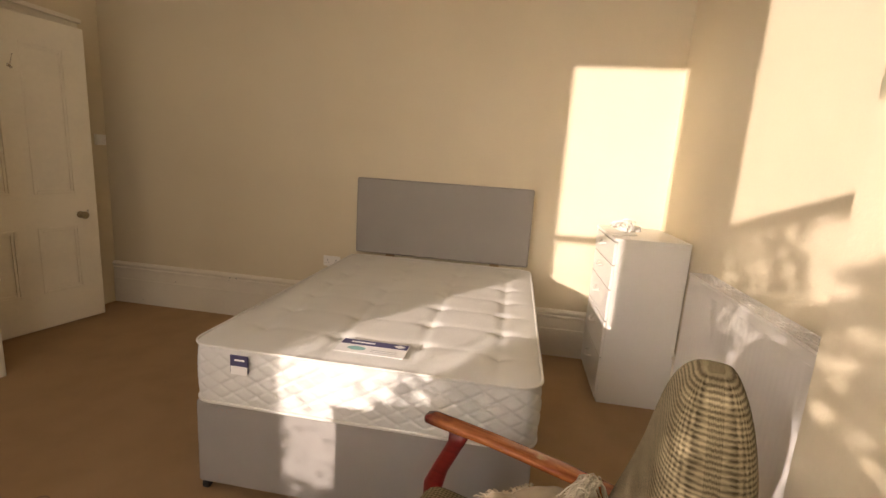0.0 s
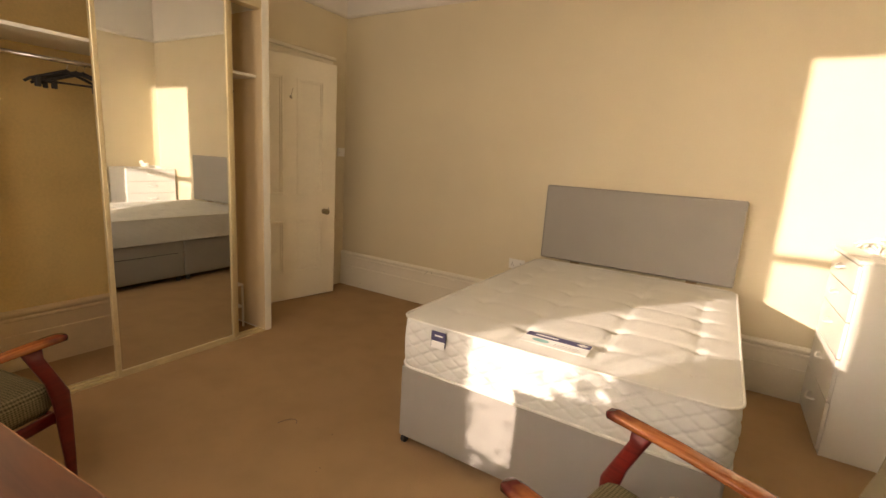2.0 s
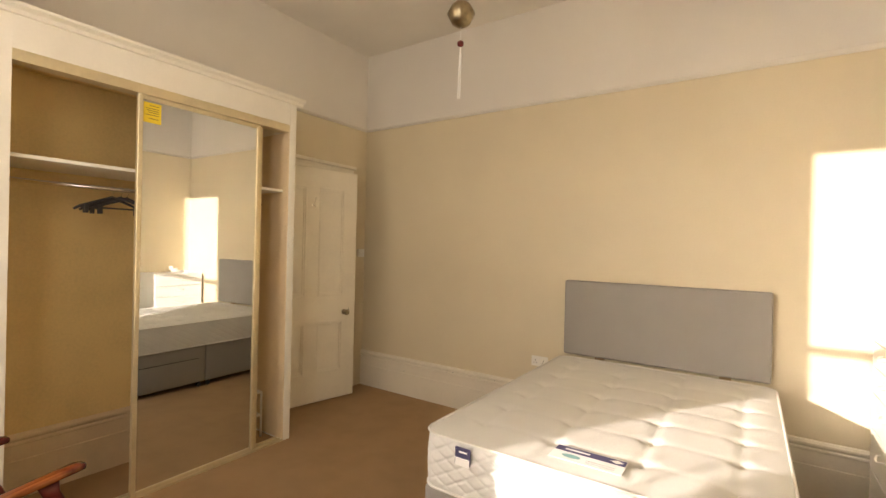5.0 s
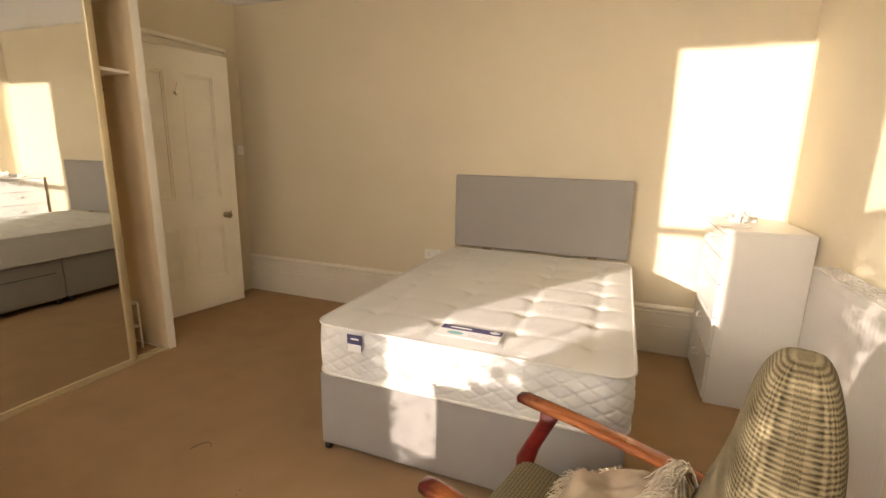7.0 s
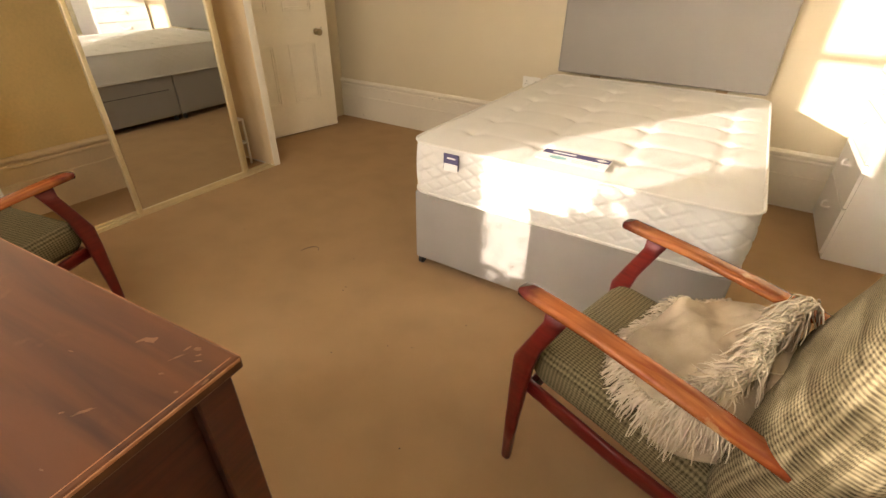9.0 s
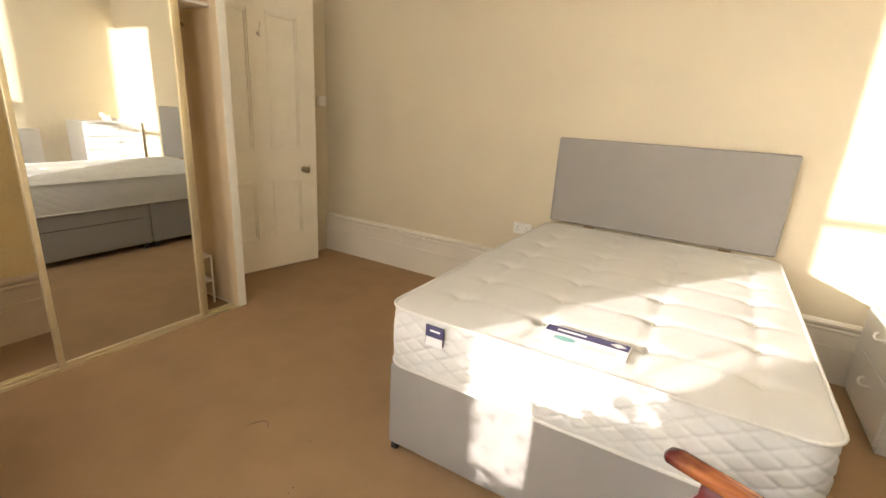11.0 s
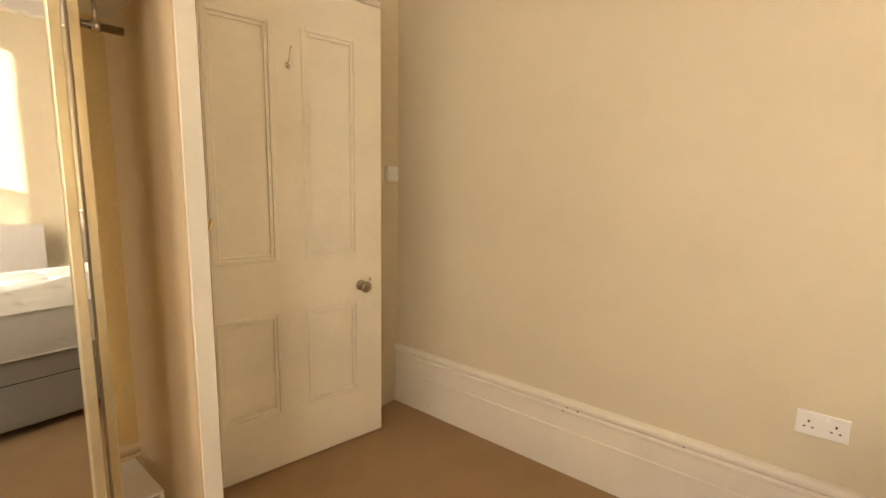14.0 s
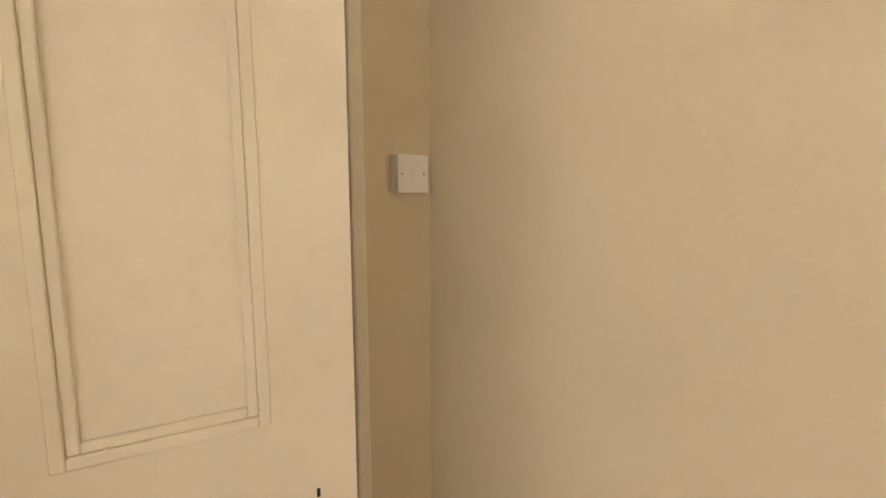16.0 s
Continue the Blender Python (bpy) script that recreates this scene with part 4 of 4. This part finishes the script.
def armchair(label):
    ch = thing("armchair", label=label, category="armchair", group="matching wooden armchairs")
    seat_w, arm_y = 0.240, 0.265

    def seat(u, v):
        x = -0.015 - 0.50 * u
        w = seat_w - 0.03 * max(0.0, 1 - u / 0.12) ** 2
        return (x, -w + 2 * w * v, 0.405 - 0.065 * u + 0.012 * math.sin(math.pi * u))

    grid_pad("seat_cushion", seat, 28, 24, 0.125, M_WEAVE_SEAT, ch, "olive ribbed seat cushion")

    def back(u, v):
        z = 0.34 + 0.785 * v
        x = float(np.interp(z, [0.34, 0.42, 0.61, 0.75, 0.85, 0.97, 1.12], [-0.570, -0.597, -0.648, -0.678, -0.692, -0.696, -0.694]))
        t = max(0.0, (v - 0.24) / 0.76)
        w = 0.022 + (0.250 + 0.025 * min(1.0, max(0.0, (v - 0.1) / 0.25))) * max(0.0, 1 - t ** 1.7) ** 0.70
        return (x + 0.020 - 0.012 * v, w - 2 * w * u, z - 0.012 * (2 * u - 1) ** 2 * v)

    grid_pad("back_cushion", back, 36, 60, 0.205, M_WEAVE, ch, "olive and cream ribbed back cushion",
             prof=lambda u, v: (1 - 0.4 * v * v) * max(0.0, 1 - abs(2 * u - 1) ** 6) ** 0.5 * max(0.0, 1 - abs(2 * v - 1) ** 6) ** 0.5, warp=lambda q: q * 0.3 + 0.7 * (0.5 - 0.5 * math.cos(math.pi * q)))
    for s in (-1, 1):
        y = s * arm_y
        bm = bmesh.new()
        up = (0.08, 0, 1)
        bar(bm, [((0.022, y, 0.652), 0.012, 0.009, up), ((0.014, y, 0.655), 0.023, 0.014, up), ((-0.01, y, 0.657), 0.028, 0.016, up), ((-0.20, y, 0.644), 0.029, 0.013, up),
                 ((-0.42, y, 0.618), 0.031, 0.013, up), ((-0.60, y, 0.592), 0.025, 0.014, up), ((-0.665, y, 0.582), 0.017, 0.013, up), ((-0.675, y, 0.580), 0.009, 0.008, up)])
        part("armrest", bm, M_TEAKTOP, ch, "worn orange-brown wooden armrest", smooth=True)
        bm = bmesh.new()
        fw = (1, 0, 0.15)
        bar(bm, [((-0.012, y + s * 0.014, 0.0), 0.012, 0.014, fw), ((-0.012, y + s * 0.009, 0.15), 0.014, 0.020, fw), ((-0.014, y + s * 0.002, 0.33), 0.015, 0.029, fw), ((-0.018, y, 0.42), 0.015, 0.033, (1, 0, 0.35)),
                 ((-0.045, y, 0.50), 0.014, 0.025, (1, 0, 0.5)), ((-0.085, y, 0.59), 0.013, 0.025, (1, 0, 0.4)), ((-0.098, y, 0.638), 0.013, 0.035, (1, 0, 0.1))])
        part("front_leg", bm, M_TEAK, ch, smooth=True)
        bm = bmesh.new()
        y2 = s * 0.235
        bar(bm, [((-0.74, y2, 0.0), 0.012, 0.013, fw), ((-0.69, y2, 0.15), 0.014, 0.018, (1, 0, -0.2)), ((-0.63, y2, 0.32), 0.015, 0.020, (1, 0, -0.3)), ((-0.615, y2, 0.46), 0.014, 0.016, (1, 0, -0.1)), ((-0.63, y2, 0.575), 0.013, 0.016, (1, 0, 0))])
        part("rear_leg", bm, M_TEAK, ch, smooth=True)
        bm = bmesh.new()
        bar(bm, [((-0.03, y - s * 0.012, 0.335), 0.011, 0.024, (0, 0, 1)), ((-0.30, y - s * 0.012, 0.300), 0.011, 0.026, (0, 0, 1)), ((-0.63, y - s * 0.022, 0.268), 0.011, 0.024, (0, 0, 1))])
        part("side_rail", bm, M_TEAK, ch, smooth=True)
        bm = bmesh.new()
        bar(bm, [((-0.57, s * 0.14, 0.27), 0.011, 0.020, (1, 0, 0.3)), ((-0.655, s * 0.14, 0.62), 0.011, 0.018, (1, 0, 0.3)), ((-0.728, s * 0.11, 0.93), 0.010, 0.012, (1, 0, 0.3))])
        part("back_post", bm, M_TEAK, ch, smooth=True)
    for x, z, nm in ((-0.04, 0.325, "front_rail"), (-0.60, 0.27, "rear_rail")):
        part(nm, bx((x - 0.011, -arm_y + 0.012, z - 0.022), (x + 0.011, arm_y - 0.012, z + 0.022), 0.004, 2), M_TEAK, ch)
    for z, x in ((0.50, -0.650), (0.70, -0.698), (0.90, -0.742)):
        part("back_slat", bx((x - 0.006, -0.13, z - 0.018), (x + 0.006, 0.13, z + 0.018), 0.003), M_TEAK, ch)
    return ch


A1 = pose(3.266, -2.458, 0, 0, 0, 165)
armchair_1 = armchair("red-brown wooden armchair with ribbed olive upholstery, a throw on its seat")
armchair_1.matrix_basis = A1
armchair_2 = copy_thing(armchair_1, pose(1.165, -3.06, 0, 0, 0, 101.5))
armchair_2["label"] = "red-brown wooden armchair with ribbed olive upholstery, empty, beside the desk"

# ---- bundled throw with a knotted fringe, lying on the armchair ----
throw = thing("throw_blanket", label="cream woven throw with a long knotted fringe, bundled on the armchair", category="throw blanket")
throw.matrix_basis = A1 @ pose(-0.385, 0.0, 0.450)
random.seed(11)


def throw_height(x, y):
    """Height of the bundle over the seat: highest towards the back and the far arm."""
    a, b = x / 0.195, y / 0.265
    r2 = a * a + b * b
    z = 0.13 * max(0.0, 1 - r2) ** 0.42
    if z <= 0:
        return 0.0
    k = min(1, z * 14)
    z += k * (0.055 * max(0.0, -a) + 0.055 * max(0.0, -b))
    z += k * 0.014 * math.sin(30 * (x * 0.9 + y * 0.25) + 2.2 * math.sin(9 * y + 4 * x))
    return z + k * 0.022 * noise.noise((x * 8, y * 8, 2)) + k * 0.008 * noise.noise((x * 25, y * 25, 5))


bm = bmesh.new()
n = 96
rows = []
for i in range(n + 1):
    rows.append([])
    for j in range(n + 1):
        a = 2 * math.pi * j / n
        r_ = i / n
        k = 1 + 0.06 * math.sin(3 * a + 1) + 0.04 * math.sin(5 * a)
        x, y = 0.20 * r_ * math.cos(a) * k, 0.265 * r_ * math.sin(a) * k
        rows[-1].append(bm.verts.new((x, y, throw_height(x, y) + 0.004 * (1 - r_))) if i or j == 0 else rows[-1][0])
for i in range(n):
    for j in range(n):
        vs = [rows[i][j], rows[i + 1][j], rows[i + 1][j + 1], rows[i][j + 1]]
        vs = [v for k, v in enumerate(vs) if v not in vs[:k]]
        bm.faces.new(vs)
bmesh.ops.recalc_face_normals(bm, faces=bm.faces[:])
part("cloth", bm, M_THROW, throw, "loosely folded cream cotton cloth", smooth=True)
bm = bmesh.new()


def strand(p, way, length, drop):
    """One twisted yarn that leaves p, droops and rests on what lies under it."""
    q = Vector(p)
    pts_ = [q.copy()]
    w = Vector(way).normalized()
    for k in range(6):
        q = q + w * length / 6 + Vector((random.uniform(-1, 1), random.uniform(-1, 1), random.uniform(-0.6, 0.6))) * 0.0055
        q.z -= drop * (k + 1) / 15
        if abs(q.y) < 0.245:
            q.z = max(q.z, throw_height(q.x, q.y) + 0.003)
        pts_.append(q.copy())
    r0 = random.uniform(0.0016, 0.0026)
    tube(bm, pts_, [r0 * 1.5, r0 * 1.2, r0, r0, r0, r0 * 0.8, r0 * 0.5], 4)


# edge that runs round the front and over the near side of the seat
for k in range(54):
    a = radians(-75 + 205 * k / 53)
    p = (0.185 * math.cos(a), 0.225 * math.sin(a), 0.03)
    clump = random.uniform(-0.35, 0.35)
    for _ in range(9):
        aw = a + clump + random.uniform(-0.25, 0.25)
        strand((p[0] + random.uniform(-0.006, 0.006), p[1] + random.uniform(-0.006, 0.006), p[2]), (math.cos(aw), math.sin(aw), -0.1), random.uniform(0.030, 0.055), 0.02 + 0.03 * max(0, math.sin(a)))
# folded-back edge along the back cushion
ridge = [Vector(q) for q in ((-0.10, -0.235, 0.17), (-0.115, -0.15, 0.245), (-0.10, -0.05, 0.225), (-0.09, 0.05, 0.18), (-0.075, 0.13, 0.13), (-0.03, 0.20, 0.09))]
for k in range(64):
    t = k / 63 * (len(ridge) - 1)
    i = min(int(t), len(ridge) - 2)
    p = ridge[i].lerp(ridge[i + 1], t - i)
    p.z = max(p.z, throw_height(p.x, p.y) + 0.01)
    clump = Vector((random.uniform(-0.1, 0.8), random.uniform(-0.2, 0.8), 0.15))
    for _ in range(5 if k > 34 else 0):
        strand(p + Vector((random.gauss(0, 0.01), random.gauss(0, 0.008), 0.004)), (random.gauss(0.35, 0.3), random.gauss(1.0, 0.3), -0.2), random.uniform(0.05, 0.09), 0.10)
    for _ in range(7):
        w = clump + Vector((random.gauss(0, 0.25), random.gauss(0, 0.25), random.uniform(-0.2, 0.2)))
        strand(p + Vector((random.gauss(0, 0.008), random.gauss(0, 0.008), random.uniform(0, 0.012))), w, random.uniform(0.04, 0.075), 0.07)
f = part("fringe", bm, M_FRINGE, throw, "long knotted cream fringe", smooth=True)
f["kind"] = "stuff"

# ---- desk ----
TX0, TX1, TY0, TY1, TZ = 1.950, 3.046, -3.920, -3.418, 0.89
desk = thing("desk", (TX0 + TX1) / 2, (TY0 + TY1) / 2, 0, 4.4, label="worn brown wooden desk with a scuffed top", category="desk")
tx, ty = (TX1 - TX0) / 2, (TY1 - TY0) / 2
part("top", bx((-tx, -ty, TZ - 0.022), (tx, ty, TZ), 0.004, 2), M_DESK, desk, "scuffed brown desk top")
for lo, hi in (((-tx + 0.004, ty - 0.0015, TZ - 0.006), (tx - 0.004, ty + 0.0010, TZ - 0.0015)), ((tx - 0.0015, -ty + 0.004, TZ - 0.006), (tx + 0.0010, ty - 0.004, TZ - 0.0015))):
    part("worn_edge", bx(lo, hi), M_DESKEDGE, desk, "pale worn edge of the desk top")
part("edge_line", bx((tx - 0.011, -ty + 0.01, TZ - 0.001), (tx - 0.0095, ty - 0.01, TZ + 0.0003)), M_DESKEDGE, desk, "thin pale inlay line")
part("apron", bx((-tx + 0.05, -ty + 0.04, TZ - 0.045), (tx - 0.05, ty - 0.025, TZ - 0.0225)), M_DESKD, desk)
for s in (-1, 1):
    for t in (-1, 1):
        bm = bmesh.new()
        vs = box(bm, (s * (tx - 0.02) - 0.022, t * (ty - 0.045) - 0.028, 0), (s * (tx - 0.02) + 0.012, t * (ty - 0.045) + 0.028, TZ - 0.0225), 0.003)
        for v in bm.verts:
            v.co.y += t * 0.006 * (1 - v.co.z / TZ)
        part("leg", bm, M_DESKD, desk)
    part("end_panel", bx((s * (tx - 0.035) - 0.007, -ty + 0.05, 0.12), (s * (tx - 0.035) + 0.007, ty - 0.05, TZ - 0.0225)), M_DESKD, desk)

random.seed(31)
M_SCUFF = mat("bare_scuffed_wood", (0.20, 0.105, 0.055), 0.7, mottle=0.12, mscale=60)


def blot(name, mat_, parent, x, y, z, rx, ry_, rz, label):
    """A thin uneven stain or scrape lying on a surface."""
    bm = bmesh.new()
    M = pose(x, y, z, 0, 0, rz)
    ring = []
    for k in range(18):
        q = 2 * math.pi * k / 18
        f_ = random.uniform(0.55, 1.2)
        ring.append(bm.verts.new(M @ Vector((rx * f_ * math.cos(q), ry_ * f_ * math.sin(q), 0))))
    f = bm.faces.new(ring)
    bmesh.ops.extrude_face_region(bm, geom=[f])
    for v in ring:
        v.co.z -= 0.0004
    bmesh.ops.recalc_face_normals(bm, faces=bm.faces[:])
    return part(name, bm, mat_, parent, label)


inv = desk.matrix_basis.inverted()
for x, y, rx, ry_, rz in ((2.890, -3.427, 0.022, 0.010, 25), (2.880, -3.434, 0.012, 0.005, 60), (2.962, -3.402, 0.010, 0.005, 20), (2.975, -3.408, 0.007, 0.003, 50), (2.950, -3.409, 0.009, 0.003, 80),
                          (2.955, -3.425, 0.018, 0.003, 65), (3.020, -3.417, 0.006, 0.004, 0), (3.026, -3.433, 0.004, 0.009, 10), (3.018, -3.440, 0.006, 0.003, 90), (2.945, -3.541, 0.022, 0.004, 60),
                          (2.925, -3.555, 0.006, 0.002, 50), (2.965, -3.455, 0.006, 0.003, 20), (3.010, -3.462, 0.005, 0.003, 60), (2.985, -3.415, 0.008, 0.002, 40), (2.82, -3.50, 0.007, 0.002, 10), (2.99, -3.60, 0.005, 0.002, 10)):
    q = inv @ Vector((x, y, TZ))
    blot("scuff_mark", M_SCUFF, desk, q.x, q.y, TZ + 0.0004, rx * 0.65, ry_ * 0.65, rz, "pale scuff in the lacquer")

# crumbs, a thread and small flecks on carpet and skirting
bm = bmesh.new()
for x, y in ((2.141, -2.331), (2.571, -2.543), (2.661, -2.497), (2.783, -2.255), (1.235, -2.23), (2.148, -2.359), (2.001, -2.116), (2.9, -2.9), (1.5, -1.2), (1.9, -1.0), (2.02, -1.5), (2.4, -2.7)):
    box(bm, (x - 0.003, y - 0.002, 0), (x + 0.003, y + 0.002, 0.003), 0.001)
cr = thing("carpet_crumbs", label="tiny dark crumbs scattered on the beige carpet", category="crumbs", kind="stuff")
part("crumb", bm, M_DARK, cr)["kind"] = "stuff"
bm = bmesh.new()
tube(bm, [(1.700, -2.215, 0.002), (1.712, -2.175, 0.004), (1.725, -2.150, 0.003), (1.745, -2.140, 0.004), (1.764, -2.142, 0.003), (1.78, -2.16, 0.002)], 0.003, 6)
th = thing("carpet_thread", label="short curled beige thread pulled from the carpet", category="thread")
part("yarn", bm, mat("dark_beige_yarn", (0.27, 0.18, 0.11), 0.9), th)
bm = bmesh.new()
for x, z, w in ((1.156, 0.340, 0.006), (1.139, 0.318, 0.004), (1.662, 0.340, 0.004), (1.212, 0.338, 0.006), (0.281, 0.046, 0.003), (0.62, 0.245, 0.003), (1.9, 0.20, 0.003)):
    box(bm, (x - w, -0.0260 if z > 0.3 else -0.0250, z - 0.0015), (x + w, -0.0185, z + 0.0015))
structure("trim_skirting_chips", bm, M_DARK, label="small dark paint chips on the skirting")

# ---- ceiling fitting with a pull cord ----
PX, PY, PZ = 2.31, -1.75, 2.275
pend = thing("ceiling_pull", PX, PY, H, 0, label="dark pendant fitting with a bead and white pull cord", category="ceiling light")
bm = bmesh.new()
lathe(bm, [(0.05, -0.02), (0.05, 0.0)], None, 20)
tube(bm, [(0, 0, -0.02), (0, 0, PZ + 0.490 - H)], 0.009, 10)
part("rod", bm, M_OLDBR, pend, smooth=True)
bm = bmesh.new()
lathe(bm, [(0.014, PZ + 0.356 - H), (0.046, PZ + 0.374 - H), (0.07, PZ + 0.422 - H), (0.05, PZ + 0.462 - H), (0.02, PZ + 0.490 - H)], None, 20)
part("housing", bm, M_OLDBR, pend, "dark bronze housing", smooth=True)
bm = bmesh.new()
tube(bm, [(0, 0, PZ + 0.356 - H), (0, 0, PZ + 0.279 - H)], 0.0016, 6)
for s in (-1, 1):
    tube(bm, [(0, 0, PZ + 0.265 - H), (s * 0.004, 0, PZ + 0.204 - H), (s * 0.006 - 0.004, 0, PZ - H)], 0.003, 6)
part("cord", bm, M_PLAST, pend, "white doubled pull cord")
bm = bmesh.new()
lathe(bm, [(0.004, PZ + 0.258 - H), (0.015, PZ + 0.265 - H), (0.017, PZ + 0.275 - H), (0.015, PZ + 0.284 - H), (0.004, PZ + 0.291 - H)], None, 14)
part("bead", bm, M_TEAK, pend, "dark red wooden bead", smooth=True)

# ---- outdoors, beyond the windows ----
structure("ground", bx((-150, -300, -1.3), (150, YF - 0.36, -1.2)), M_GROUND, label="garden ground")
bm = bmesh.new()
random.seed(21)
stems = bmesh.new()


def leaf(x, y, z, s):
    a, b = Vector((random.gauss(0, 1), random.gauss(0, 1), random.gauss(0, 1))).normalized(), Vector((random.gauss(0, 1), random.gauss(0, 1), random.gauss(0, 1)))
    b = (b - a * b.dot(a)).normalized()
    c = Vector((x, y, z))
    vs = [bm.verts.new(c + s * q) for q in (-a, 0.45 * b, a, -0.45 * b)]
    bm.faces.new(vs)


HY = -4.95                                     # unseen shrubs added close to the windows to shape the sun patches
KX, KZ_ = 0.65 * (-4.45 - HY), 0.26 * (-4.45 - HY)


def sun_screen(x, z):
    """How thick the added shrubs stand, 0 to 1, at a place of the wall (x along it, z up); gaps are set for the sun
    patches.
    """
    wob = 0.006 * noise.noise((x * 14, z * 14, 1))
    if z > 2.06:
        return 0.0
    if x < 2.1:
        if z < 0.77 + wob:
            return 1.0
        left = 1.105 - 0.40 * max(0.0, z - 1.30) + wob
        right = 1.46 if z < 1.19 else 1.56 if z < 1.32 else 1.70 if z < 1.47 else 1.86
        if 1.27 < x < right and 1.02 < z < 1.19:
            return 0.02
        if left < x < right + wob:
            return 0.22 if z < 1.10 else 0.30 if z < 1.36 else 0.22 if z < 1.62 else 0.32
        if left - 0.045 < x < left:
            return 0.45
        return 0.35 if 1.618 < x < 1.674 and 1.22 < z < 1.33 else 1.0
    if x > 2.93 + wob:
        if z > 1.777 + 2 * wob:
            return 0.03
        return 0.0 if (x - 2.958) ** 2 + ((z - 1.625) * 0.7) ** 2 < 0.0004 or (x - 2.995) ** 2 + ((z - 1.56) * 0.6) ** 2 < 0.0005 else 1.0
    if z > 2.045 or z < 1.04 or x < 2.37:
        return 1.0
    if x < 2.56 and z < 1.80:
        return 1.0
    if x > 2.81:
        return 0.06 if z > 1.73 or z < 1.36 else 1.0
    if 2.62 < x < 2.74 and z > 1.72:
        return 0.8
    return (0.10 if z > 1.6 else 0.34) if math.sin(x * 114 + 1.5 * math.sin(z * 5) + 2 * noise.noise((x * 6, z * 3, 5))) > -0.1 else 0.85


for k in range(17000):
    x, z = random.uniform(0.75, 3.4), random.uniform(0.35, 2.08)
    g = sun_screen(x, z)
    if random.random() < g:
        deep = g == 1.0 and min(sun_screen(x + u, z + v) for u in (-0.06, 0.06) for v in (-0.06, 0.06)) == 1.0
        if deep:
            leaf(x - KX, HY + random.gauss(0, 0.04), z + KZ_, random.uniform(0.035, 0.055))
        elif g < 0.7:
            leaf(x - KX, HY + random.gauss(0, 0.02), z + KZ_, random.uniform(0.010, 0.018))
        else:
            for _ in range(3):
                leaf(x - KX + random.gauss(0, 0.012), HY + random.gauss(0, 0.02), z + KZ_ + random.gauss(0, 0.012), random.uniform(0.016, 0.026))
for k in range(24):
    x = 0.75 + k * 0.115 + random.uniform(-0.03, 0.03)
    if sun_screen(x, 0.9) < 0.5 or sun_screen(x, 1.2) < 0.5:
        continue
    tube(stems, [(x - KX, HY, -1.2), (x - KX + 0.02, HY, 0.4), (x - KX, HY, 1.4 + random.uniform(0, 0.35))], [0.014, 0.010, 0.004], 5)
hedge = thing("hedge", label="unseen small-leaved shrubs added outside the windows to shape the sunlight", category="hedge")
f = part("leaves", bm, M_LEAF, hedge)
f["kind"] = "stuff"
f = part("stems", stems, M_BARK, hedge)
f["kind"] = "stuff"
